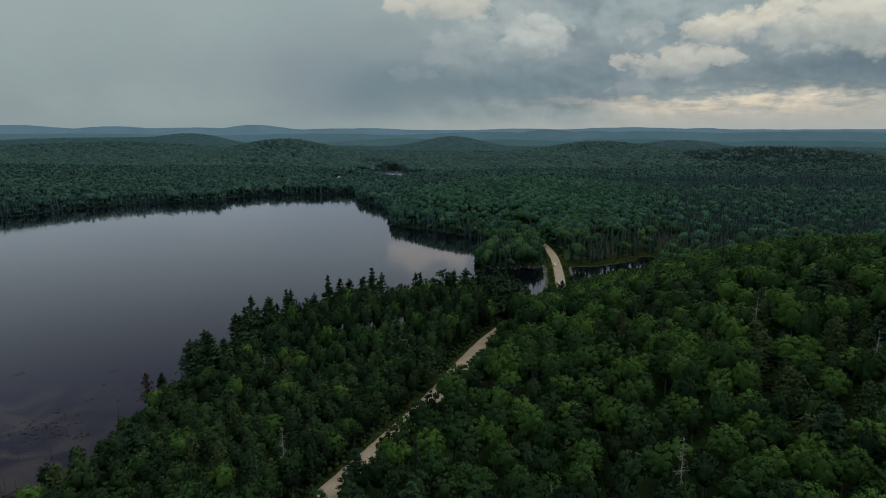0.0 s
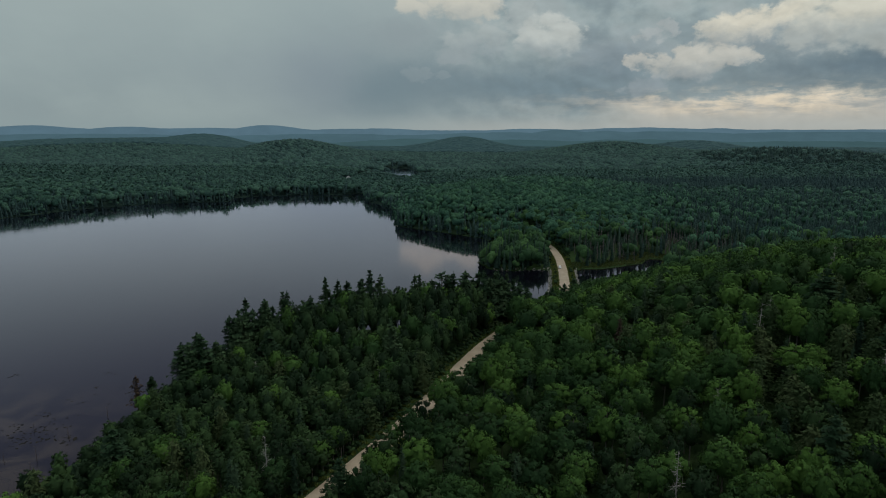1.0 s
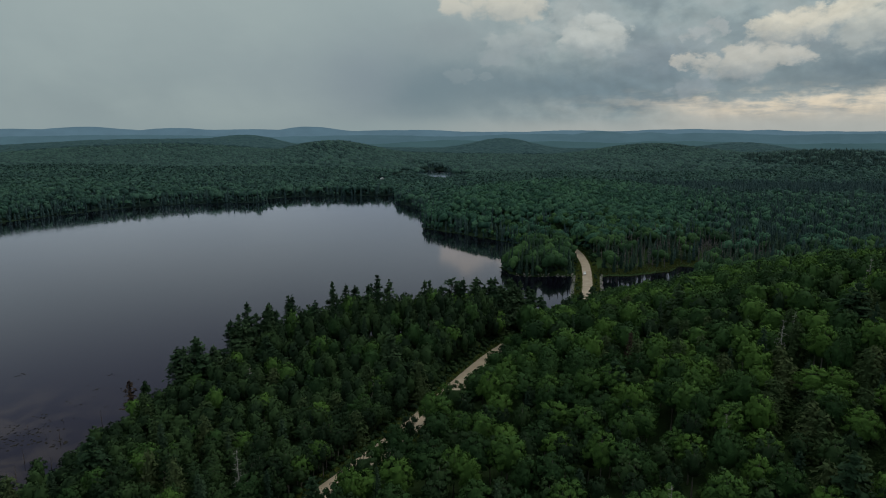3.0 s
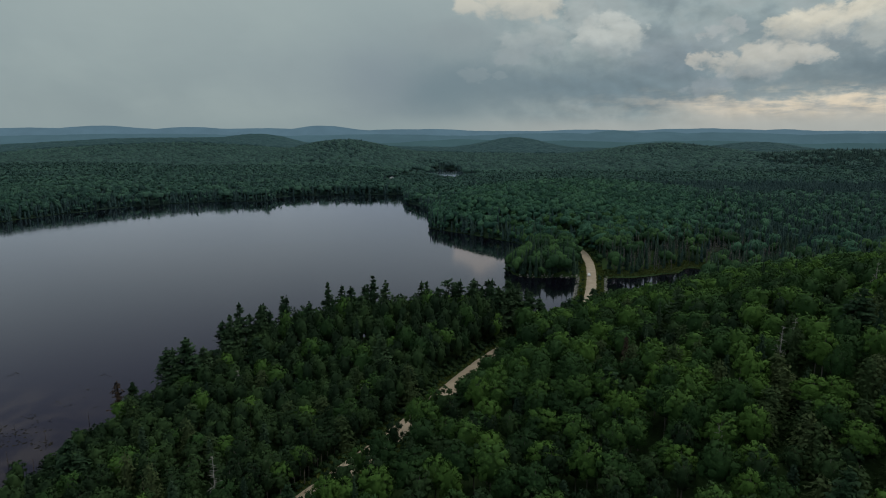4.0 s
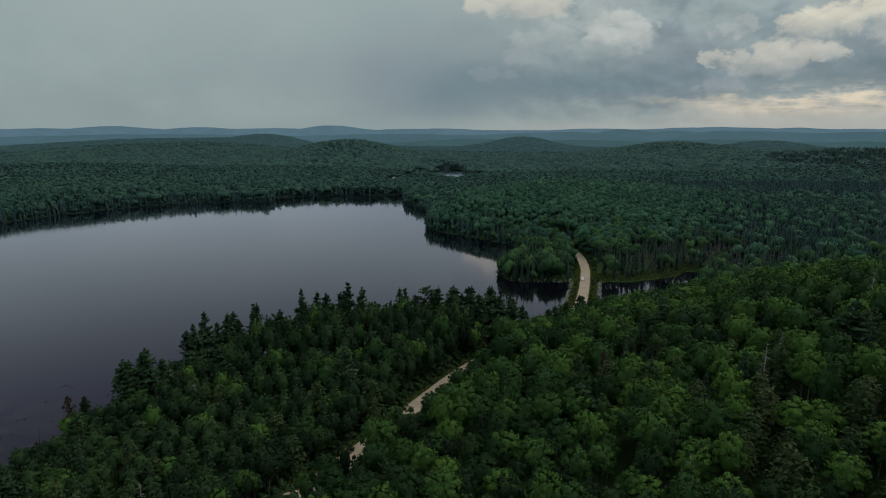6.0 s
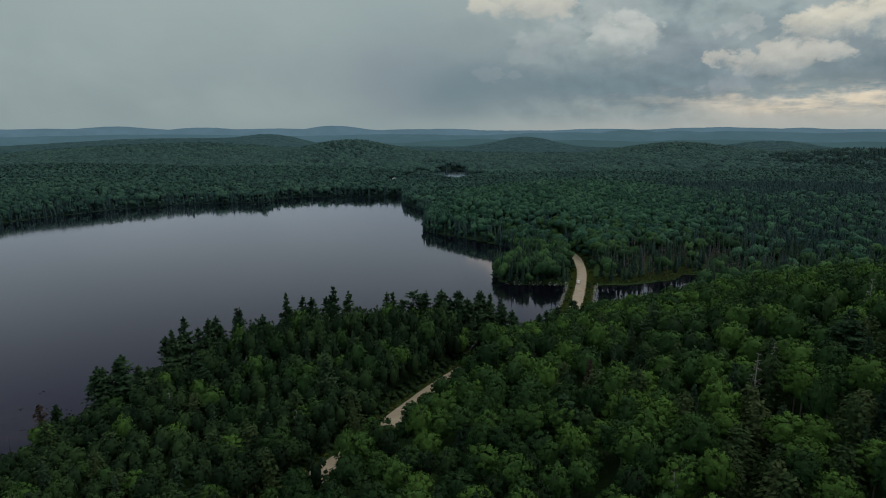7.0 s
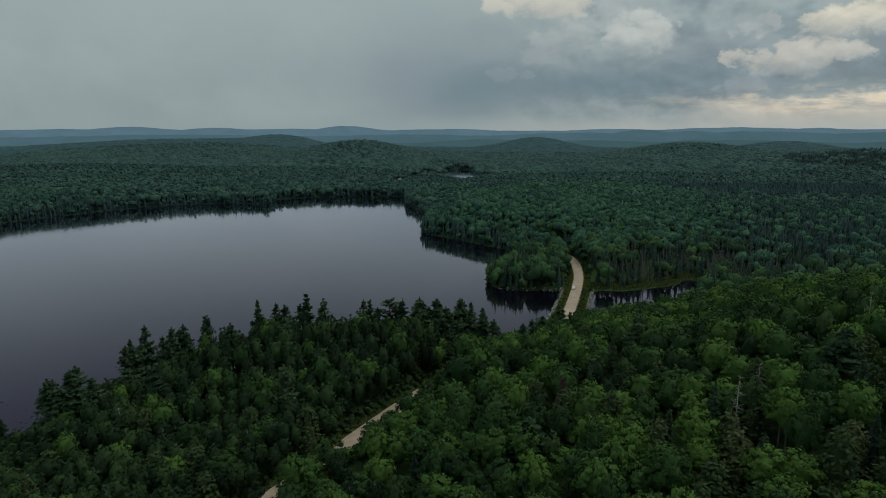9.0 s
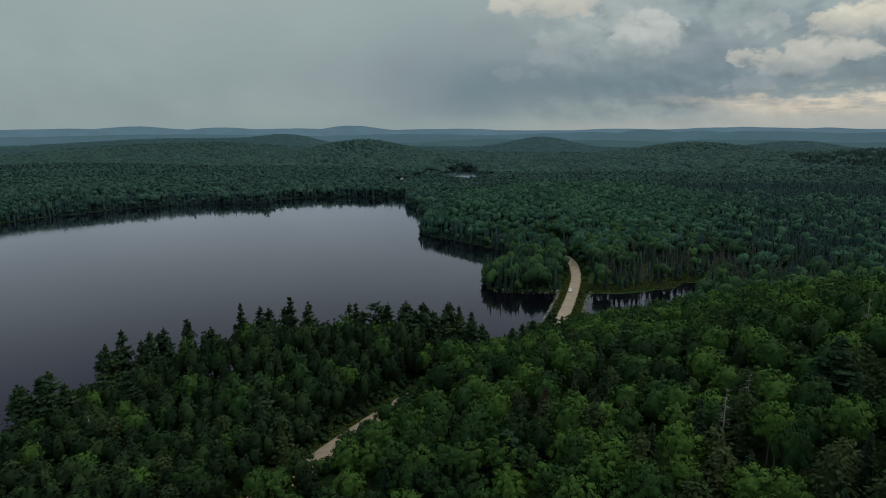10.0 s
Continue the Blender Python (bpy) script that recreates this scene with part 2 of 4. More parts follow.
def ground_material():
    m, n = material("forest_floor")
    pos = n.node("ShaderNodeNewGeometry").outputs["Position"]
    a = n.noise(pos, 0.06, 5, 0.6).outputs["Fac"]
    b = n.noise(pos, 1.1, 6, 0.65).outputs["Fac"]
    col = n.mix(n.ramp(a, 0.35, 0.65), (0.022, 0.040, 0.016), (0.032, 0.060, 0.022))
    col = n.mix(n.ramp(b, 0.45, 0.75), col, (0.040, 0.068, 0.026))
    place = n.node("ShaderNodeSeparateXYZ", {0: pos}).outputs
    h = place[2]
    # undergrowth behind the bay: lighter blue-green with distance, haze put into its colour
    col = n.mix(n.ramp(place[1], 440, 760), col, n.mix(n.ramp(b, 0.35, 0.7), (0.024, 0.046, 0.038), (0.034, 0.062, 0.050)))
    col = n.mix(n.ramp(h, 0.15, -0.6), col, (0.009, 0.012, 0.008))
    s = n.node("ShaderNodeBsdfPrincipled", {"Base Color": col, "Roughness": 1.0, "Specular IOR Level": 0.0, "Normal": bump(n, b, 0.8, 0.3)})
    finish(n, s.outputs[0])
    return m


def water_material():
    m, n = material("dark_lake_water")
    pos = n.node("ShaderNodeNewGeometry").outputs["Position"]
    big = n.noise(pos, 0.012, 3, 0.5, 0.6).outputs["Fac"]
    wave = n.noise(pos, 0.45, 3, 0.5).outputs["Fac"]
    nrm = bump(n, wave, 0.012, 0.2)
    rough = n.ramp(big, 0.3, 0.7, 0.055, 0.09)
    # weed beds on the shallow bottom of the near bay
    bay = n.node("ShaderNodeVectorMath", {0: pos, 1: (-150, 150, 0)}, operation="DISTANCE").outputs["Value"]
    beds = n.noise(pos, 0.055, 6, 0.65, 0.8).outputs["Fac"]
    murk = n.math("MULTIPLY", n.ramp(bay, 78, 25), n.ramp(beds, 0.42, 0.62))
    deep = n.node("ShaderNodeBsdfDiffuse", {"Color": n.mix(murk, (0.003, 0.003, 0.006), (0.040, 0.033, 0.025))})
    gloss = n.node("ShaderNodeBsdfGlossy", {"Color": (0.945, 0.915, 1.03, 1), "Roughness": rough, "Normal": nrm})
    fres = n.node("ShaderNodeFresnel", {"IOR": 1.46, "Normal": nrm})
    # gloss boosted far off and cut nearby by hand, to match the lake's brightness
    mirror = n.math("MINIMUM", n.math("MULTIPLY", n.math("POWER", fres.outputs[0], 1.5), 2.1), 1.0)
    s = n.node("ShaderNodeMixShader", {0: mirror, 1: deep.outputs[0], 2: gloss.outputs[0]})
    finish(n, s.outputs[0])
    return m


def gravel_material():
    m, n = material("packed_gravel")
    pos = n.node("ShaderNodeNewGeometry").outputs["Position"]
    a = n.noise(pos, 0.25, 4, 0.6).outputs["Fac"]
    b = n.noise(pos, 9.0, 4, 0.7).outputs["Fac"]
    col = n.mix(n.ramp(a, 0.3, 0.7), (0.32, 0.262, 0.185), (0.42, 0.35, 0.255))
    col = n.mix(n.ramp(b, 0.35, 0.8, 0.0, 0.5), col, (0.20, 0.165, 0.125))
    s = n.node("ShaderNodeBsdfPrincipled", {"Base Color": col, "Roughness": 0.93, "Normal": bump(n, b, 0.5, 0.03)})
    finish(n, s.outputs[0])
    return m


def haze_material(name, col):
    """Far ridges that glow: the blue haze of the air is painted on as emission."""
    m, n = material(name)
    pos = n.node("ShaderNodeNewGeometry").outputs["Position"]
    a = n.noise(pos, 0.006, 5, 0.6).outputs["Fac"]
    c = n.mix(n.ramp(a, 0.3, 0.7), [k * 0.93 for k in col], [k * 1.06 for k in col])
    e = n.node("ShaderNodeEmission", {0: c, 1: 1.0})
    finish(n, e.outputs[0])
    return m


GROUND = ground_material()
WATER = water_material()
GRAVEL = gravel_material()

# ---- plan: shores, road, hills ----
LAKE = [(-150, 60), (-260, 10), (-420, 60), (-540, 280), (-522, 470), (-505, 560), (-494, 610), (-482, 655), (-466, 692), (-450, 728), (-418, 760),
        (-385, 784), (-345, 798), (-300, 805), (-305, 822), (-312, 850), (-283, 881), (-245, 893), (-192, 900), (-143, 912), (-126, 822), (-99, 774), (-71, 702),
        (-59, 600), (-20, 567), (23, 530), (36, 500), (30, 460), (17, 430), (23, 409), (39, 405), (66, 410), (63.5, 392), (60, 368), (55, 342), (45, 305),
        (36, 289), (17, 285), (0, 282), (-25, 281), (-55, 274), (-76, 256), (-92, 238), (-99, 212), (-101, 188), (-103, 168), (-104, 150), (-108, 128), (-122, 100)]
INLET = [(62, 330), (76, 330), (96, 342), (116, 358), (131, 382), (138, 408), (144, 432), (149, 444), (140, 447), (128, 429), (118, 424), (98, 413), (81, 410), (77.5, 400), (73, 370), (67, 345)]
POND = [(-196, 1461), (-186, 1573), (-138, 1560), (-92, 1400), (-94, 1268), (-112, 1236), (-140, 1302)]
ROAD = [(-75, 30, 5), (-52, 85, 5.2), (-30, 131, 5.6), (-8, 180, 6.2), (7.8, 221, 7.4), (17, 244, 7.3), (30, 274, 5.6), (46, 308, 3.2),
        (56, 328, 2.3), (62.2, 343, 2.0), (66.6, 369, 1.9), (71.4, 410, 1.9), (73.6, 440, 2.0), (73.2, 473, 2.3), (69.5, 496, 2.7), (62, 515, 3.4), (54, 529, 4.2)]
HILLS = [(135, 196, 27, 55, 70), (240, 262, 24, 75, 75), (12, 205, 2.5, 35, 75), (-22, 258, 9.5, 50, 27), (75, 690, 25, 110, 105),
         (690, 1430, 33, 130, 160), (900, 1440, 14, 120, 160), (-464, 1750, 50, 115, 220), (-1250, 2050, 50, 420, 300), (-1090, 2650, 52, 120, 250), (0, 2750, 50, 120, 260),
         (430, 1900, 46, 165, 230), (914, 2480, 32, 110, 200), (-760, 950, 14, 260, 260), (420, 760, 8, 160, 160), (-330, 1350, 10, 160, 200)]


def shore_distance(x, y, poly):
    """Metres from the outline of a water body: plus on land, minus in the water."""
    best = np.full(x.shape, 1e9)
    inside = np.zeros(x.shape, bool)
    for (ax, ay), (bx, by) in zip(poly, poly[1:] + poly[:1]):
        dx, dy = bx - ax, by - ay
        t = np.clip(((x - ax) * dx + (y - ay) * dy) / (dx * dx + dy * dy), 0, 1)
        best = np.minimum(best, np.hypot(x - ax - t * dx, y - ay - t * dy))
        if dy:
            inside ^= ((ay > y) != (by > y)) & (x < dx * (y - ay) / dy + ax)
    return np.where(inside, -best, best)


def smooth_line(points, step=3.0):
    """A Catmull-Rom line through the points."""
    p = [np.array(q, float) for q in points]
    p = [2 * p[0] - p[1]] + p + [2 * p[-1] - p[-2]]
    out = []
    for a, b, c, d in zip(p, p[1:], p[2:], p[3:]):
        k = max(2, int(np.linalg.norm(c - b) / step))
        for t in np.arange(k) / k:
            out.append(0.5 * (2 * b + (c - a) * t + (2 * a - 5 * b + 4 * c - d) * t * t + (3 * b - a - 3 * c + d) * t ** 3))
    return np.array(out + [p[-2]])


ROAD_LINE = smooth_line(ROAD)


def road_near(x, y):
    """Distance to the road's centre line and the road's height there."""
    best, height = np.full(x.shape, 1e9), np.zeros(x.shape)
    for (ax, ay, az), (bx, by, bz) in zip(ROAD_LINE[:-1:2], ROAD_LINE[2::2]):
        dx, dy = bx - ax, by - ay
        t = np.clip(((x - ax) * dx + (y - ay) * dy) / (dx * dx + dy * dy), 0, 1)
        d = np.hypot(x - ax - t * dx, y - ay - t * dy)
        height = np.where(d < best, az + t * (bz - az), height)
        best = np.minimum(best, d)
    return best, height


def waves(x, y, seed):
    """Smooth rolling relief, about -1 to 1."""
    r = np.random.RandomState(seed)
    z = np.zeros(x.shape)
    for k in range(9):
        a, p, w = r.uniform(0, 6.28), r.uniform(0, 6.28), 2 ** r.uniform(0, 2.2)
        z += np.sin((x * math.cos(a) + y * math.sin(a)) * w + p) / w
    return z / 2.2


def smoothstep(x, a, b):
    t = np.clip((x - a) / (b - a), 0, 1)
    return t * t * (3 - 2 * t)


def water_gap(x, y):
    """Metres from the nearest open water."""
    return np.minimum(np.minimum(shore_distance(x, y, LAKE), shore_distance(x, y, INLET)), shore_distance(x, y, POND))


def terrain(x, y):
    x, y = np.asarray(x, float), np.asarray(y, float)
    d = water_gap(x, y) + 1.6 * waves(x * 0.09, y * 0.09, 5)
    land = 0.25 + 2.6 * (1 - np.exp(-np.maximum(d, 0) / 26)) + 0.006 * np.minimum(np.maximum(d, 0), 900)
    rise = smoothstep(d, 0, 70)
    for hx, hy, h, sx, sy in HILLS:
        land += h * np.exp(-0.5 * ((x - hx) / sx) ** 2 - 0.5 * ((y - hy) / sy) ** 2) * smoothstep(d, 0, 45)
    far = smoothstep(np.hypot(x, y), 350, 1200)
    land += rise * (0.7 * waves(x * 0.035, y * 0.035, 2) + far * 4.5 * waves(x * 0.0045, y * 0.0045, 3))
    z = np.where(d > 0, land, -0.12 * np.minimum(-d, 30) - 0.1)
    rd, rz = road_near(x, y)
    w = 1 - smoothstep(rd, 4.6, 10.5)
    return z * (1 - w) + (rz - 0.12) * w

# ---- mesh helpers ----


def mesh_object(name, verts, tris, mats, tint=None, smooth=False, which=None, normals=None):
    """One mesh object. normals: the way each corner faces, so that a crown is shaded as a round mass of leaves."""
    me = bpy.data.meshes.new(name)
    verts, tris = np.asarray(verts, np.float32), np.asarray(tris, np.int32)
    me.vertices.add(len(verts))
    me.vertices.foreach_set("co", verts.ravel())
    me.loops.add(tris.size)
    me.loops.foreach_set("vertex_index", tris.ravel())
    me.polygons.add(len(tris))
    k = tris.shape[1]
    me.polygons.foreach_set("loop_start", np.arange(0, tris.size, k, dtype=np.int32))
    me.polygons.foreach_set("use_smooth", np.full(len(tris), smooth or normals is not None))
    for m in mats if isinstance(mats, (list, tuple)) else [mats]:
        me.materials.append(m)
    if which is not None:
        me.polygons.foreach_set("material_index", np.asarray(which, np.int32))
    if tint is not None:
        me.attributes.new("tint", "FLOAT", "POINT").data.foreach_set("value", np.asarray(tint, np.float32))
    me.update(calc_edges=True)
    if normals is not None:
        me.normals_split_custom_set_from_vertices(np.asarray(normals, np.float32))
    return new(name, me)


def ico(level):
    bm = bmesh.new()
    bmesh.ops.create_icosphere(bm, subdivisions=level, radius=1.0)
    v = np.array([q.co[:] for q in bm.verts])
    f = np.array([[q.index for q in p.verts] for p in bm.faces])
    bm.free()
    return v, f


ICO1, ICO2 = ico(1), ico(2)


def unit(v):
    return v / np.maximum(np.linalg.norm(v, axis=-1, keepdims=True), 1e-9)


class Shape:
    """Collects triangles, each corner with the way it faces."""

    def __init__(self):
        self.v, self.f, self.w, self.n = [], [], [], 0

    def add(self, v, f, way=None):
        self.v.append(np.asarray(v, float))
        self.f.append(np.asarray(f, int) + self.n)
        self.w.append(np.zeros((len(v), 3)) if way is None else np.broadcast_to(way, (len(v), 3)))
        self.n += len(v)

    def done(self):
        return np.concatenate(self.v), np.concatenate(self.f), np.concatenate(self.w)

    def cards(self, c, nrm, long, wide, r, way=None):
        """Sprays of needles: pointed, four-cornered, folded a little along the middle."""
        k = len(c)
        nrm = unit(nrm)
        a = unit(np.cross(nrm, r.normal(size=(k, 3))))
        b = np.cross(nrm, a)
        long, wide = np.broadcast_to(long, k)[:, None], np.broadcast_to(wide, k)[:, None]
        v = np.stack([c + a * long, c + b * wide - nrm * wide * 0.25, c - a * long, c - b * wide - nrm * wide * 0.25], 1).reshape(-1, 3)
        i = np.arange(k)[:, None] * 4
        self.add(v, np.concatenate([i + [0, 1, 2], i + [0, 2, 3]]), np.repeat(unit(nrm if way is None else way), 4, axis=0))

    def leaves(self, c, nrm, size, r, way):
        """Leaf clumps: ragged three-cornered pieces."""
        k = len(c)
        nrm = unit(nrm)
        a = unit(np.cross(nrm, r.normal(size=(k, 3))))
        b = np.cross(nrm, a)
        t = np.array([0, 2.1, 4.2]) + r.uniform(-0.5, 0.5, (k, 3))
        l = np.broadcast_to(size, k)[:, None] * r.uniform(0.7, 1.3, (k, 3))
        v = c[:, None] + (np.cos(t) * l)[..., None] * a[:, None] + (np.sin(t) * l)[..., None] * b[:, None]
        self.add(v.reshape(-1, 3), np.arange(k * 3).reshape(-1, 3), np.repeat(unit(way), 3, axis=0))

    def lobe(self, c, size, r, way, rough=(0.8, 1.1)):
        """A solid lump of foliage."""
        v, f = ICO1
        self.add(np.asarray(c) + v * size * r.uniform(*rough, (12, 1)), f, unit(v + way))

    def limb(self, p, q, r0, r1, sides=5):
        p, q = np.array(p, float), np.array(q, float)
        d = (q - p) / np.linalg.norm(q - p)
        a = np.cross(d, [0.3, 0.9, 0.2])
        a /= np.linalg.norm(a)
        b = np.cross(d, a)
        t = np.arange(sides) / sides * 6.2832
        ring = np.cos(t)[:, None] * a + np.sin(t)[:, None] * b
        v = np.concatenate([p + ring * r0, q + ring * r1])
        i = np.arange(sides)
        j = (i + 1) % sides
        self.add(v, np.concatenate([np.stack([i, j, j + sides], 1), np.stack([i, j + sides, i + sides], 1)]))


def broadleaf(seed, height, radius, foot, leaf, lobes, per):
    """Trunk with limbs and a domed crown: leaf clumps on lobes of uneven size, open below the foot height."""
    r = np.random.RandomState(seed)
    trunk, crown = Shape(), Shape()
    bend = r.normal(0, 0.25, 2)
    half = (height - foot) / 2
    mid = foot + half
    trunk.limb((0, 0, -0.6), (bend[0] * 0.5, bend[1] * 0.5, mid * 0.55), 0.20, 0.15, 6)
    trunk.limb((bend[0] * 0.5, bend[1] * 0.5, mid * 0.55), (bend[0], bend[1], height - 1.6), 0.15, 0.05, 5)
    v, f = ICO2
    solid = 0.54 if per > 30 else 0.70
    core = v * [radius * solid, radius * solid, half * solid * 1.07] * r.uniform(0.84, 1.1, (len(v), 1))
    crown.add(core + [bend[0], bend[1], mid - 0.3], f, unit(v * [1, 1, 0.8]))
    for k in range(lobes):
        a = k * 2.399 + r.uniform(-0.45, 0.45)
        up = 0.98 - 1.30 * (k + 0.5) / lobes
        ring = math.sqrt(1 - up * up)
        reach = radius * r.uniform(0.62, 0.84)
        c = np.array([math.cos(a) * ring * reach + bend[0], math.sin(a) * ring * reach + bend[1], mid + up * half * r.uniform(0.64, 0.90)])
        rad = radius * r.uniform(0.16, 0.30)
        if k % 4 == 1:
            trunk.limb((bend[0] * 0.6, bend[1] * 0.6, mid * 0.65), c, 0.07, 0.03, 4)
        out = np.array([math.cos(a) * ring, math.sin(a) * ring, up + 0.1])
        if k % 2 and per > 30:
            crown.lobe(c, [rad * 0.8, rad * 0.8, rad * 0.66], r, out * 1.3, (0.75, 1.1))
        d = unit(r.normal(size=(per, 3)) * 0.95 + out * 0.9)
        p = c + d * [rad, rad, rad * 0.8] * r.uniform(0.35, 1.2, (per, 1))
        crown.leaves(p, d + r.normal(0, 0.35, (per, 3)), leaf * r.uniform(0.7, 1.35, per), r, d * 0.55 + out * 0.9 + r.normal(0, 0.26, (per, 3)))
    return trunk.done(), crown.done()


def white_pine(seed, height, radius, fill=1.0):
    """A tall trunk with flat, upswept plates of needles in whorls."""
    r = np.random.RandomState(seed)
    trunk, crown = Shape(), Shape()
    trunk.limb((0, 0, -0.6), (0, 0, height * 0.6), 0.30, 0.19, 6)
    trunk.limb((0, 0, height * 0.6), (0, 0, height - 0.4), 0.19, 0.04, 5)
    z = height * 0.22
    while z < height - 0.5:
        s = (z - height * 0.22) / (height * 0.78)
        reach = radius * (1 - s) ** 0.85 * (0.60 + 0.40 * math.sin(min(1, s * 3 + 0.35) * 1.57))
        for k in range(5):
            if r.uniform() < 0.10:
                continue
            a = k * 1.257 + r.uniform(0, 6.28)
            l = reach * r.uniform(0.62, 1.15) + 0.25
            lift = l * r.uniform(0.06, 0.26)
            tip = np.array([math.cos(a) * l, math.sin(a) * l, z + lift])
            trunk.limb((0, 0, z), tip, 0.06, 0.02, 3)
            m = int((6 + l * 4.6) * fill)
            t = r.uniform(0.2, 1.06, m)[:, None]
            side = np.array([-math.sin(a), math.cos(a), 0])
            c = np.array([0, 0, z]) * (1 - t) + tip * t + side * (r.normal(0, 0.28, (m, 1)) * l * t) + [0, 0, 0.1]
            c[:, 2] += r.normal(0, 0.14, m)
            lean = np.array([math.cos(a), math.sin(a), 0])
            crown.leaves(c, r.normal(0, 0.45, (m, 3)) + lean * 0.35 + [0, 0, 1], r.uniform(0.42, 0.78, m), r, r.normal(0, 0.3, (m, 3)) + lean * 0.7 + [0, 0, 0.75])
        z += height * r.uniform(0.036, 0.060)
    crown.limb((0, 0, height * 0.25), (0, 0, height - 0.3), radius * 0.26, 0.05, 6)
    crown.cards(np.array([[0, 0, height - 0.5], [0, 0, height - 0.9], [0, 0, height - 0.2]]), r.normal(0, 0.5, (3, 3)) + [0.5, 0, 0.4], 0.6, 0.3, r)
    return trunk.done(), crown.done()


def umbrella_pine(seed, height):
    """An old pine, bare below, with a few wide flat plates at its top."""
    r = np.random.RandomState(seed)
    trunk, crown = Shape(), Shape()
    trunk.limb((0, 0, -0.6), (0.3, 0, height * 0.6), 0.32, 0.20, 6)
    trunk.limb((0.3, 0, height * 0.6), (0.1, 0.2, height - 0.3), 0.20, 0.06, 5)
    for s, reach in ((0.40, 2.0), (0.50, 2.6), (0.60, 2.2), (0.68, 3.0), (0.76, 2.4), (0.83, 3.9), (0.90, 4.4), (0.96, 3.2), (1.0, 1.8)):
        for k in range(5 if s > 0.8 else 3):
            a = k * 1.257 + r.uniform(0, 6.28)
            l = reach * r.uniform(0.7, 1.1)
            foot, tip = np.array([0.2, 0, height * s - 0.6]), np.array([math.cos(a) * l, math.sin(a) * l, height * s + r.uniform(-0.2, 0.4)])
            trunk.limb(foot, tip, 0.07, 0.02, 3)
            m = int(8 + l * 4)
            t = r.uniform(0.35, 1.1, m)[:, None]
            side = np.array([-math.sin(a), math.cos(a), 0])
            p = foot * (1 - t) + tip * t + side * (r.normal(0, 0.22, (m, 1)) * l * t)
            p[:, 2] += r.normal(0.1, 0.14, m)
            crown.cards(p, r.normal(0, 0.3, (m, 3)) + [0, 0, 1], r.uniform(0.5, 0.85, m), r.uniform(0.3, 0.48, m), r)
    return trunk.done(), crown.done()


def spruce(seed, height, radius, dense=1.0, blunt=0.85):
    """A narrow spire of drooping boughs."""
    r = np.random.RandomState(seed)
    trunk, crown = Shape(), Shape()
    trunk.limb((0, 0, -0.6), (0, 0, height - 0.3), 0.20, 0.03, 5)
    z, base = height * 0.10, height * 0.10
    while z < height - 0.4:
        s = (z - base) / (height - base)
        reach = radius * (1 - s) ** blunt * r.uniform(0.8, 1.12)
        m = int((5 + reach * 7) * dense)
        a = r.uniform(0, 6.28, m)
        l = reach * r.uniform(0.35, 1.12, m) + 0.12
        c = np.stack([np.cos(a) * l, np.sin(a) * l, z - l * 0.28 + r.normal(0, 0.15, m)], 1)
        nrm = np.stack([np.cos(a) * 0.55, np.sin(a) * 0.55, np.full(m, 0.9)], 1) + r.normal(0, 0.3, (m, 3))
        crown.cards(c, nrm, r.uniform(0.32, 0.6, m), r.uniform(0.2, 0.34, m), r, nrm * [1.5, 1.5, 0.8])
        z += height * 0.042
    crown.limb((0, 0, base), (0, 0, height), radius * 0.5, 0.03, 6)
    return trunk.done(), crown.done()


def dead_snag(seed, height, twigs):
    """A bleached trunk with bare broken branches."""
    r = np.random.RandomState(seed)
    s = Shape()
    lean = r.normal(0, 0.02, 2) * height
    s.limb((0, 0, -0.6), (lean[0] * 0.5, lean[1] * 0.5, height * 0.5), 0.19, 0.13, 6)
    s.limb((lean[0] * 0.5, lean[1] * 0.5, height * 0.5), (lean[0], lean[1], height), 0.13, 0.03, 5)
    for k in range(twigs):
        t = r.uniform(0.3, 0.98)
        a = r.uniform(0, 6.28)
        l = (1.15 - t) * height * r.uniform(0.08, 0.24) + 0.3
        p = np.array([lean[0] * t, lean[1] * t, height * t])
        q = p + [math.cos(a) * l, math.sin(a) * l, l * r.uniform(-0.35, 0.45)]
        s.limb(p, q, 0.055, 0.015, 3)
        m = p + (q - p) * 0.6
        s.limb(m, m + r.normal(0, 0.35, 3) * l, 0.03, 0.01, 3)
    return s.done()


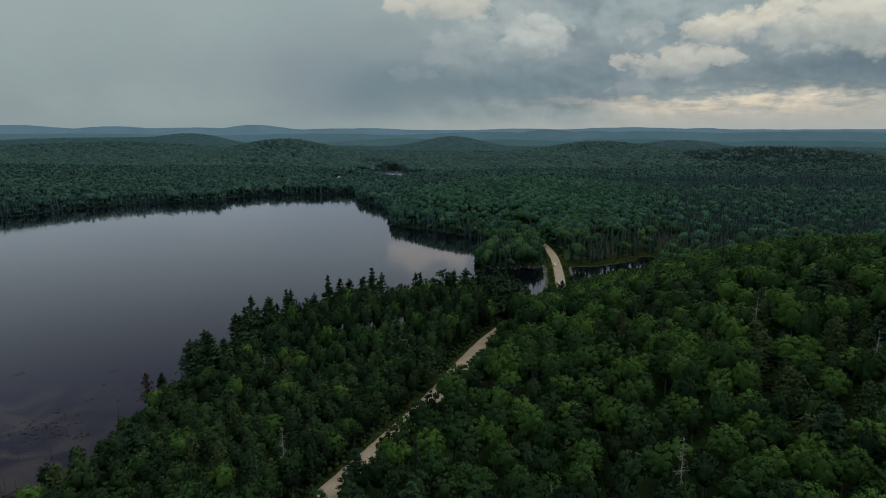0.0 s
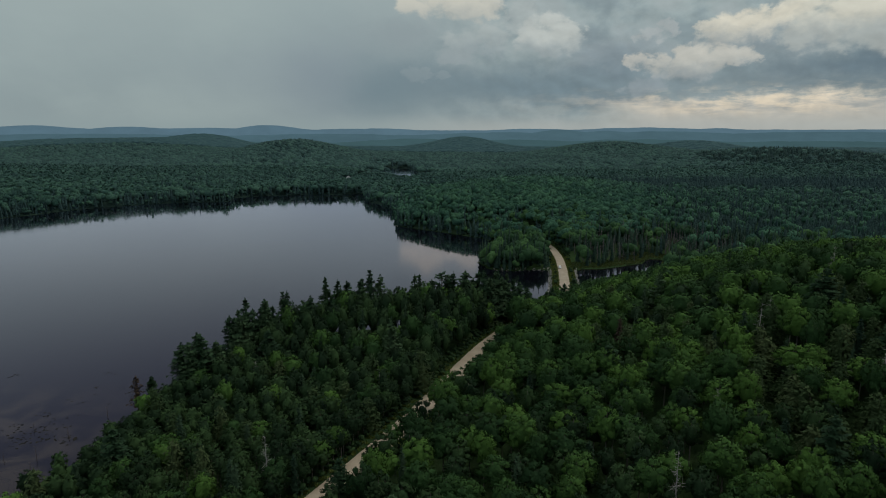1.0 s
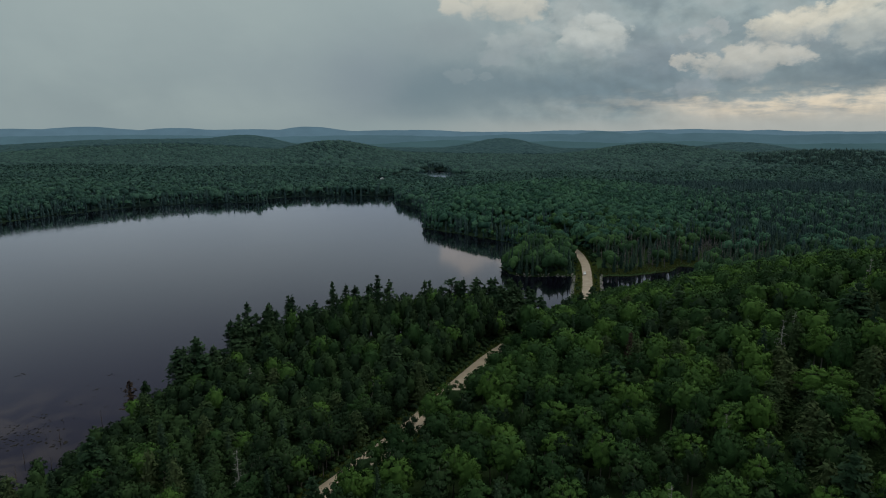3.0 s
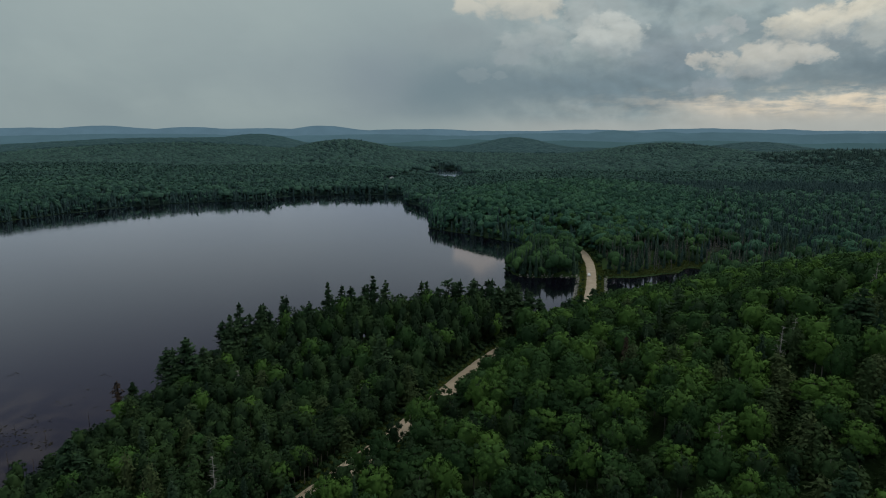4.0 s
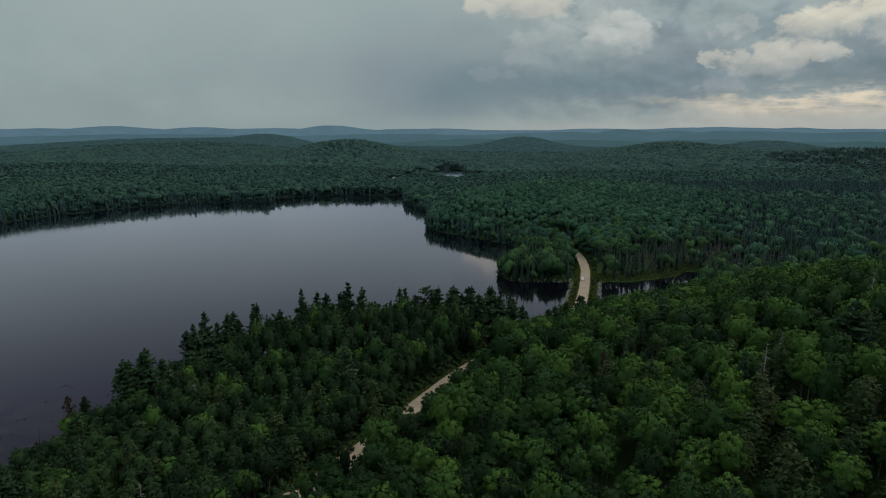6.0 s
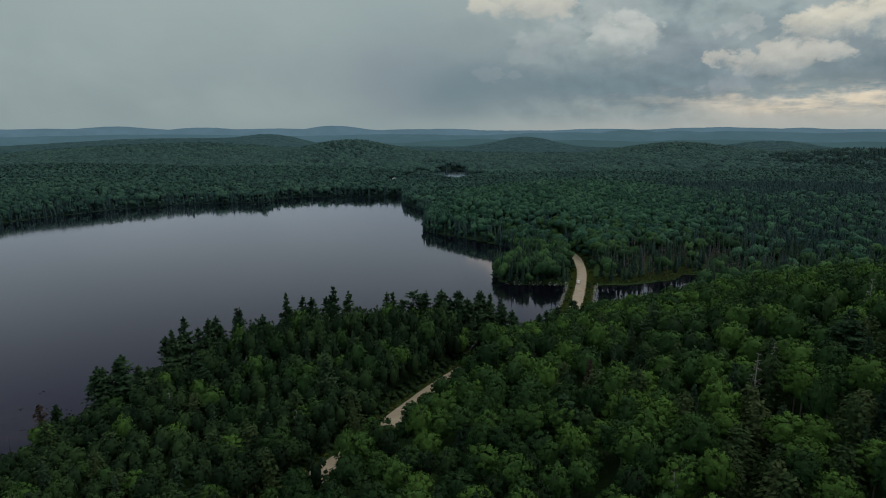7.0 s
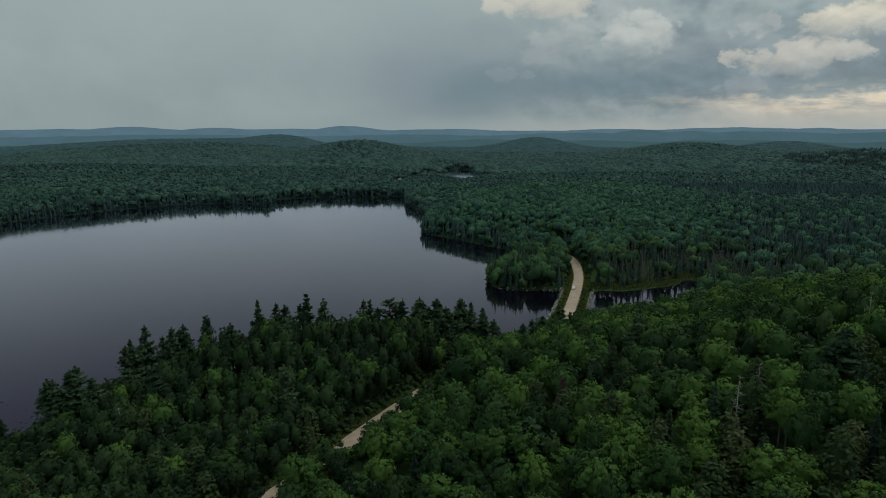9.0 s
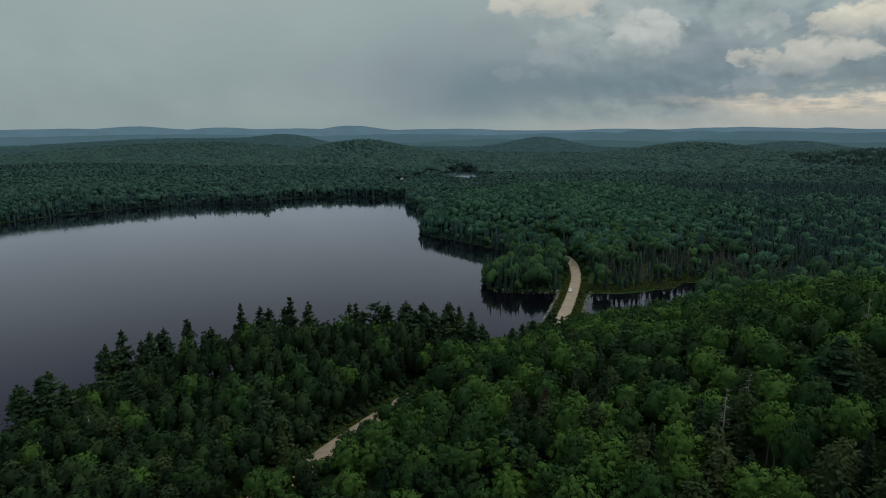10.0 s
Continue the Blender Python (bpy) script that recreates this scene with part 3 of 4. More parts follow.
def low_broadleaf(seed, lobes, leaves):
    """A tree for the middle distance: a dome of a few lumps under leaf clumps, one metre high and wide."""
    r = np.random.RandomState(seed)
    s = Shape()
    for k in range(lobes):
        a = k * 2.399 + r.uniform(-0.4, 0.4)
        q = 0.0 if k == 0 else 0.27 * r.uniform(0.8, 1.2)
        out = np.array([math.cos(a) * q * 2.4, math.sin(a) * q * 2.4, 0.5])
        c = np.array([math.cos(a) * q, math.sin(a) * q, (0.70 if k == 0 else 0.58 + 0.12 * (k % 3 == 1)) * r.uniform(0.94, 1.06)])
        rad = (0.46 if lobes == 1 else 0.30) * r.uniform(0.85, 1.12)
        if lobes == 1:
            v, f = ICO1
            f = f[v[f][:, :, 2].mean(1) > -0.5]
            s.add(c + v * [rad, rad, rad * 0.66] * r.uniform(0.74, 1.14, (12, 1)), f, unit(v + [0, 0, 0.3]))
        else:
            s.lobe(c, [rad, rad, rad * 0.85], r, out * 0.5, (0.78, 1.12))
        m = leaves // lobes
        if m:
            d = unit(r.normal(size=(m, 3)) + out)
            s.leaves(c + d * [rad, rad, rad * 0.85] * r.uniform(0.9, 1.15, (m, 1)), d + r.normal(0, 0.4, (m, 3)), (0.05 + 0.28 / math.sqrt(leaves)) * r.uniform(0.7, 1.2, m), r, d + out * 0.5 + r.normal(0, 0.25, (m, 3)))
    return s.done()


def cap_tree(seed):
    """A treetop seen from far away: a ragged dome with one or two shoulders, one metre high and wide."""
    r = np.random.RandomState(seed)
    s = Shape()
    t = np.arange(4) / 4 * 6.2832
    low = np.stack([np.cos(t) * 0.5, np.sin(t) * 0.5, 0.42 + 0 * t], 1) * r.uniform(0.8, 1.2, (4, 1))
    top = np.stack([np.cos(t + 0.6) * 0.34, np.sin(t + 0.6) * 0.34, 0.82 + 0 * t], 1) * r.uniform(0.85, 1.12, (4, 1))
    i = np.arange(4)
    j = (i + 1) % 4
    f = np.concatenate([np.stack([i, j, i + 4], 1), np.stack([j, j + 4, i + 4], 1), np.stack([i + 4, j + 4, np.full(4, 8)], 1)])
    v = np.concatenate([low, top, [[r.normal(0, 0.08), r.normal(0, 0.08), 1.0]]])
    s.add(v, f, unit((v - [0, 0, 0.45]) * [1, 1, 1.2]))
    return s.done()


def low_conifer(seed, tiers, sides=6):
    """A spire of ragged tiers, one metre high and wide."""
    r = np.random.RandomState(seed)
    s = Shape()
    for k in range(tiers):
        z0, z1 = 0.06 + 0.82 * k / tiers, 0.06 + 0.94 * (k + (1.0 if k == tiers - 1 else 1.55)) / tiers
        rad = 0.5 * (1 - k / tiers) ** 0.8
        t = np.arange(sides) / sides * 6.2832 + r.uniform(0, 1)
        q = rad * r.uniform(0.55, 1.25, sides)
        ring = np.stack([np.cos(t) * q, np.sin(t) * q, z0 + r.normal(0, 0.03, sides)], 1)
        i = np.arange(sides)
        way = np.concatenate([np.stack([np.cos(t), np.sin(t), 0.25 + 0 * t], 1), [[0, 0, 1.0]]])
        s.add(np.concatenate([ring, [[0, 0, min(z1, 1.0)]]]), np.stack([i, (i + 1) % sides, np.full(sides, sides)], 1), unit(way))
    return s.done()


def scatter(name, templates, places, mats, r, smooth=False):
    """Joins copies of the templates into one mesh. places: x, y, z, width, height, tint, kind rows."""
    vs, fs, ws, ts, ms, n = [], [], [], [], [], 0
    kinds = places[:, 6].astype(int)
    for k, (tv, tf, tw, mat) in enumerate(templates):
        p = places[kinds == k]
        if not len(p):
            continue
        a = r.uniform(0, 6.28, len(p))
        c, s = np.cos(a)[:, None], np.sin(a)[:, None]
        x = (tv[None, :, 0] * c - tv[None, :, 1] * s) * p[:, 3:4] + p[:, 0:1]
        y = (tv[None, :, 0] * s + tv[None, :, 1] * c) * p[:, 3:4] + p[:, 1:2]
        z = tv[None, :, 2] * p[:, 4:5] + p[:, 2:3]
        vs.append(np.stack([x, y, z], 2).reshape(-1, 3))
        ws.append(np.stack([tw[None, :, 0] * c - tw[None, :, 1] * s, tw[None, :, 0] * s + tw[None, :, 1] * c, tw[None, :, 2] + 0 * c], 2).reshape(-1, 3))
        fs.append((tf[None] + (np.arange(len(p)) * len(tv))[:, None, None] + n).reshape(-1, 3))
        ts.append(np.repeat(p[:, 5], len(tv)))
        ms.append(np.full(len(p) * len(tf), mat))
        n += len(p) * len(tv)
    ways = np.concatenate(ws)
    return mesh_object(name, np.concatenate(vs), np.concatenate(fs), mats, np.concatenate(ts), smooth, np.concatenate(ms), ways if ways.any() else None)


# ---- ground, water, road ----


def spaced(lo, hi, near_lo, near_hi, step, grow):
    """Grid lines: even steps in the near stretch, growing outside it."""
    mid = list(np.arange(near_lo, near_hi + step, step))
    for side, end in ((1, hi), (-1, lo)):
        s, p = step, (mid[-1] if side > 0 else mid[0])
        while (p < end) if side > 0 else (p > end):
            s *= grow
            p = p + side * s
            mid.append(p) if side > 0 else mid.insert(0, p)
    return np.array(mid)


def make_ground():
    gx = spaced(-4200, 4600, -140, 190, 3.4, 1.05)
    gy = spaced(-700, 4880, 90, 540, 3.4, 1.036)
    x, y = np.meshgrid(gx, gy)
    z = terrain(x, y)
    v = np.stack([x, y, z], 2).reshape(-1, 3)
    w, h = len(gx), len(gy)
    i = (np.arange(h - 1)[:, None] * w + np.arange(w - 1)).ravel()
    q = np.stack([i, i + 1, i + 1 + w, i + w], 1)
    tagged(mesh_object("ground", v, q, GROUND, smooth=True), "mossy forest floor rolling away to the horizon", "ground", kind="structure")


def make_water():
    for name, box, label in (("lake_water", (-620, -60, 190, 930), "dark calm lake water reflecting a grey sky"), ("pond_water", (-270, 1170, -50, 1600), "small pale pond between the wooded hills")):
        x0, y0, x1, y1 = box
        ob = mesh_object("water", [(x0, y0, 0), (x1, y0, 0), (x1, y1, 0), (x0, y1, 0)], [(0, 1, 2, 3)], WATER)
        tagged(ob, label, "lake", kind="structure")


def make_road():
    line = ROAD_LINE
    t = np.gradient(line[:, :2], axis=0)
    t /= np.linalg.norm(t, axis=1, keepdims=True)
    side = np.stack([t[:, 1], -t[:, 0]], 1)
    r = np.random.RandomState(4)
    offs, drop = (-3.7, -2.9, -1.5, 0, 1.5, 2.9, 3.7), (-0.35, 0.02, 0.10, 0.14, 0.10, 0.02, -0.35)
    rows = []
    for o, d in zip(offs, drop):
        wob = r.normal(0, 0.12, (len(line), 1)) if abs(o) > 3 else 0
        rows.append(np.concatenate([line[:, :2] + side * (o + wob * np.sign(o)), line[:, 2:3] + d], 1))
    v = np.stack(rows, 1).reshape(-1, 3)
    w, h = len(offs), len(line)
    i = (np.arange(h - 1)[:, None] * w + np.arange(w - 1)).ravel()
    tagged(mesh_object("road", v, np.stack([i, i + 1, i + 1 + w, i + w], 1), GRAVEL, smooth=True), "pale tan gravel road through forest and over a causeway", "road", kind="structure")


make_ground()
make_water()
make_road()

# ---- distant ridges ----


def ridge(name, dist, base, bumps, col, label):
    """A long wooded ridge far away, with a rounded back."""
    az = np.linspace(-0.95, 0.80, 420)
    px = az * 1099
    z = base + np.zeros(len(az))
    for p, h, w in bumps:
        z = np.maximum(z, base + (h - base) * np.exp(-np.abs((px - p) / w) ** 2.0))
    z = z + 1.4 * waves(az * 55, az * 9, 7) + 0.8 * waves(az * 260, az * 9, 8)
    rows = []
    for k, (off, f) in enumerate(((-260, 0.0), (-150, 0.55), (-60, 0.9), (0, 1.0), (70, 0.8))):
        d = (dist + off) / np.cos(az * 0.55)
        rows.append(np.stack([np.sin(az) * d, np.cos(az) * d, -5 + (z + 5) * f], 1))
    v = np.stack(rows, 1).reshape(-1, 3)
    w, h = 5, len(az)
    i = (np.arange(h - 1)[:, None] * w + np.arange(w - 1)).ravel()
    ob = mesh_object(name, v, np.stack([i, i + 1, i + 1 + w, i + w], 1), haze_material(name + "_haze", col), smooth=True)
    tagged(ob, label, "hills", kind="structure")


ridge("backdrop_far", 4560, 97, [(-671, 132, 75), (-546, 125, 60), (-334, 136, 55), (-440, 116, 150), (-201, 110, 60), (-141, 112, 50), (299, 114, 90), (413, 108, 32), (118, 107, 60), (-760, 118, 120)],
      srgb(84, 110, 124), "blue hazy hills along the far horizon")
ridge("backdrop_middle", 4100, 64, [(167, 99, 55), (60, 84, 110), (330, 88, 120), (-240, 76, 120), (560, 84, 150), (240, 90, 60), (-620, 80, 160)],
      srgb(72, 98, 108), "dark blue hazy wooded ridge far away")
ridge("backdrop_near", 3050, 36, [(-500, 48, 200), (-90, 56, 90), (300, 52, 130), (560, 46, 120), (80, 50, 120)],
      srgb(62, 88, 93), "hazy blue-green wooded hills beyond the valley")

# ---- forests ----
RND = np.random.RandomState(11)


def in_view(x, y, margin=0.0):
    """A fan of country ahead of the flight, a little wider than is ever seen."""
    a = np.degrees(np.arctan2(x, y + 5))
    b = np.degrees(np.arctan2(x - 59, y - 61))
    return ((a > -39 - margin) & (a < 39 + margin)) | ((b > -48 - margin) & (b < 29 + margin) & (y > 61))


def jitter_grid(x0, y0, x1, y1, step):
    gx, gy = np.meshgrid(np.arange(x0, x1, step), np.arange(y0, y1, step * 0.87))
    gx[1::2] += step / 2
    x, y = gx.ravel(), gy.ravel()
    return x + RND.uniform(-0.34, 0.34, len(x)) * step, y + RND.uniform(-0.34, 0.34, len(y)) * step


def wooded(x, y):
    """Where trees may stand: on land, off the road, off the marshy banks."""
    d = water_gap(x, y)
    rd, _ = road_near(x, y)
    marsh = (np.abs(x - 125) < 60) & (shore_distance(x, y, INLET) < 5) & (y > 395 + (x - 80) * 0.3)
    causeway = (rd < 11) & (y > 325) & (y < 445)
    side = x - np.interp(y, ROAD_LINE[:, 1], ROAD_LINE[:, 0])
    # no trees past this line, so the causeway's foot stays visible to the camera
    bank = (x > 35) & (x < 78) & (y < 345) & (y > np.where(x < 62, 284 + (x - 36) * 0.9, 307 + (x - 62) * 0.6))
    return ~bank & (d > 2.0) & (rd > np.where(y > 503, 3.4, np.where(side > 0, np.where((y > 188) & (y < 246), 5.6, 5.0), 4.9))) & ~((x < -70) & (y < 250) & (d < 8)) & ~marsh & ~causeway


# near trees, each a thing of its own
NEAR_Y = 330


def right_of_road(x, y):
    return x > np.interp(y, ROAD_LINE[:, 1], ROAD_LINE[:, 0])


def near_forest():
    """Small crowded trees between road and lake, broad maples on the hill."""
    x, y = jitter_grid(-150, 62, 330, NEAR_Y, 6.8)
    keep = right_of_road(x, y)
    lx, ly = jitter_grid(-150, 62, 100, NEAR_Y, 5.1)
    less = ~right_of_road(lx, ly)
    x, y = np.concatenate([x[keep], lx[less]]), np.concatenate([y[keep], ly[less]])
    ex, ey = jitter_grid(-90, 90, 60, 300, 3.6)
    gap, _ = road_near(ex, ey)
    fringe = ~right_of_road(ex, ey) & (gap < 12) & (ey < 285)
    x, y = np.concatenate([x, ex[fringe]]), np.concatenate([y, ey[fringe]])
    ok = in_view(x, y, 3) & wooded(x, y)
    x, y = x[ok], y[ok]
    return x, y, terrain(x, y), water_gap(x, y)


def build_tree(name, parts, mats, label, variants):
    """The first tree of a kind, in variants: an empty at its foot with trunk and crown under it."""
    out = []
    for (tv, tf, _), (cv, cf, cw) in parts:
        root = new(name)
        trunk = mesh_object("trunk", tv, tf, mats[0], smooth=True)
        crown = mesh_object("crown", cv, cf, mats[1], np.zeros(len(cv)), normals=cw)
        trunk.parent = crown.parent = root
        out.append(tagged(root, label, "tree", group=variants))
    return out


def stand_at(x, y, z, yaw, wide, tall):
    return Matrix.LocRotScale((x, y, z), Euler((0, 0, yaw)), (wide, wide, tall))


MAPLES = [broadleaf(s, 13.0, 4.2, 3.6, 0.27, 34, 44) for s in (1, 2, 3, 4)] + [broadleaf(s, 13.0, 4.2, 3.6, 0.38, 26, 22) for s in (8, 9, 10)]
BIRCHES = [broadleaf(s, 12.5, 3.0, 3.4, 0.26, 26, 32) for s in (5, 6, 7)] + [broadleaf(s, 12.5, 3.0, 3.4, 0.34, 20, 17) for s in (11, 12, 13)]
PINES = [white_pine(s, 22, 5.2) for s in (1, 2, 3, 4)]
SPRUCES = [spruce(s, 14, 2.5) for s in (1, 2, 3)]
HEMLOCKS = [spruce(s, 13, 4.3, 1.2, 0.55) for s in (4, 5, 6, 7)]
KINDS = [
    ("maple_tree", MAPLES, (BARK_GREY, LEAF_MAPLE), "broad green maple with a dense rounded crown", "maples of the hillside"),
    ("birch_tree", BIRCHES, (BARK_GREY, LEAF_BIRCH), "light green birch with an upright oval crown", "birches of the forest"),
    ("white_pine", PINES, (BARK_DARK, NEEDLE_PINE), "tall dark white pine with layered flat boughs", "pines along the shore"),
    ("spruce_tree", SPRUCES, (BARK_DARK, NEEDLE_SPRUCE), "dark narrow spruce with drooping boughs", "spruces of the forest"),
    ("hemlock_tree", HEMLOCKS, (BARK_DARK, NEEDLE_HEMLOCK), "broad olive-dark hemlock with a ragged pyramid crown", "hemlocks of the hillside"),
]
NEARER = {0: 4, 1: 3}


def plant_near():
    x, y, z, d = near_forest()
    order = np.argsort(np.hypot(x - 25, y - 20))
    x, y, z, d = x[order], y[order], z[order], d[order]
    dl = shore_distance(x, y, LAKE)
    rd, _ = road_near(x, y)
    right = right_of_road(x, y)
    pick = RND.uniform(size=len(x))
    kinds = []
    for k in range(len(x)):
        conifer_patch = math.exp(-((x[k] - 102) / 30) ** 2 - ((y[k] - 158) / 38) ** 2)
        shore = dl[k] < 20 and y[k] > 200
        p = pick[k]
        if shore:
            kinds.append(2 if p < 0.36 else 3 if p < 0.56 else 1 if p < 0.82 else 0)
        elif p < 0.045 + 0.07 * conifer_patch:
            kinds.append(3)
        elif p < 0.05 + 0.11 * conifer_patch:
            kinds.append(2)
        elif p < 0.08 + 0.50 * conifer_patch:
            kinds.append(4)
        elif p < ((0.45 if y[k] < 165 or (55 < x[k] < 125 and y[k] < 228) else 0.14) if right[k] else 0.90):
            kinds.append(1)
        else:
            kinds.append(0)
    kinds = np.array(kinds)
    rest = []
    for kind, (name, parts, mats, label, group) in enumerate(KINDS):
        first = build_tree(name, parts, mats, label, group)
        used = [False] * len(first)
        for c, k in enumerate(np.nonzero(kinds == kind)[0]):
            s = RND.uniform(0.78, 1.22) * (1.0 if right[k] else 0.86)
            lo = 1.06 if right[k] else 0.88
            tall = RND.uniform(0.78, 1.16) * lo
            if kind == 2:
                s, tall = RND.uniform(0.85, 1.2), RND.uniform(0.76, 1.06)
                if dl[k] > 20:
                    tall *= 0.85
            if kind == 3:
                s, tall = RND.uniform(0.75, 1.15), RND.uniform(0.7, 1.15)
            if not right[k] and y[k] > 175:
                tall *= 1.0 + 0.22 * min(1.0, (y[k] - 175) / 40) * min(1.0, max(0.0, (x[k] + 95) / 35))
            if x[k] < -78 and dl[k] < 24:
                # lowered along the bay to fit the treeline seen from the camera
                tall *= 0.85
            if rd[k] < 8.5 and y[k] > 100:
                s, tall = s * 0.8, tall * (0.8 if right[k] else 0.8)
            if kind == 4:
                s, tall = RND.uniform(0.85, 1.2), RND.uniform(0.8, 1.15)
            if x[k] > 30 and y[k] > 225:
                # capped to keep the causeway in the camera's view, lower towards its bank
                room = 0.285 * (334 + 1.7 * max(0.0, x[k] - 37) - y[k]) - z[k]
                tall = min(tall, max(2.5, room) / (22 if kind == 2 else 13))
                s = min(s, 0.5 + tall * 0.6)
            elif x[k] < 45 and y[k] > 210 and kind < 2:
                tall *= 1.0 + 0.3 * min(1.0, (y[k] - 210) / 40)
            if right[k] and rd[k] < 17 and y[k] < 250:
                # roadside heights set from the camera's sight lines, to show or hide the road
                tall_stand = 146 < y[k] < 183 or y[k] > 236
                top = (1.95 if tall_stand else 1.0) * (1.4 * RND.uniform(0.9, 1.6) if y[k] < 188 else 0.72 * RND.uniform(0.8, 1.15)) * rd[k]
                tall = min(tall, max(2.4, top) / (22 if kind == 2 else 13))
                s = min(s, 0.38 + tall * 0.75)
            cut = NEARER.get(kind, 0)
            v = int(RND.randint(cut or len(first))) if math.hypot(x[k] - 40, y[k] - 45) < 150 or not cut else cut + int(RND.randint(len(first) - cut))
            if c < 300:
                m = stand_at(x[k], y[k], z[k], RND.uniform(0, 6.28), s, tall)
                if not used[v]:
                    first[v].matrix_basis = m
                    used[v] = True
                else:
                    copy_thing(first[v], Matrix.Translation((0, 0, 0))).matrix_basis = m
            else:
                rest.append((x[k], y[k], z[k], s, tall, RND.uniform(), kind * 10 + v))
    # those past the nearest few hundred, joined
    rest = np.array(rest)
    if len(rest):
        templates, ids = [], {}
        for kind, (name, parts, mats, label, group) in enumerate(KINDS):
            for v, (_, crown) in enumerate(parts):
                ids[kind * 10 + v] = len(templates)
                templates.append((*crown, kind))
        rest[:, 6] = [ids[int(q)] for q in rest[:, 6]]
        ob = scatter("forest", templates, rest, [q[2][1] for q in KINDS], RND)
        tagged(ob, "mixed green forest on the slope behind the hill", "forest", kind="stuff")
    return len(x)


plant_near()

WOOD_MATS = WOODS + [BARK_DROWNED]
COTTAGES = ((-204, 1128, 0.4), (-86, 921, -0.5))


def low_snag(seed):
    """A bare grey spire for trees drowned at the marsh."""
    r = np.random.RandomState(seed)
    s = Shape()
    s.limb((0, 0, 0), (0, 0, 1), 0.045, 0.014, 4)
    for k in range(12):
        z, a = r.uniform(0.25, 0.95), r.uniform(0, 6.28)
        l = 0.34 * (1.1 - z) + 0.05
        s.limb((0, 0, z), (math.cos(a) * l, math.sin(a) * l, z - 0.02), 0.016, 0.006, 3)
    return s.done()


def shoreline(poly, step, y_lo, y_hi):
    """Places along a shore, a step or two inland."""
    out = []
    for (ax, ay), (bx, by) in zip(poly, poly[1:] + poly[:1]):
        l = math.hypot(bx - ax, by - ay)
        for t in np.arange(0, l, step):
            out.append((ax + (bx - ax) * t / l, ay + (by - ay) * t / l))
    p = np.array(out)
    res = []
    for off in (0.9, 1.8, 4.5):
        q = p + RND.normal(0, off, p.shape)
        res.append(q)
    q = np.concatenate(res)
    d = water_gap(q[:, 0], q[:, 1]) + 1.6 * waves(q[:, 0] * 0.09, q[:, 1] * 0.09, 5)
    rd, _ = road_near(q[:, 0], q[:, 1])
    ok = (d > 0.3) & (rd > 8.5) & (q[:, 1] > y_lo) & (q[:, 1] < y_hi) & in_view(q[:, 0], q[:, 1], 2)
    return q[ok, 0], q[ok, 1]


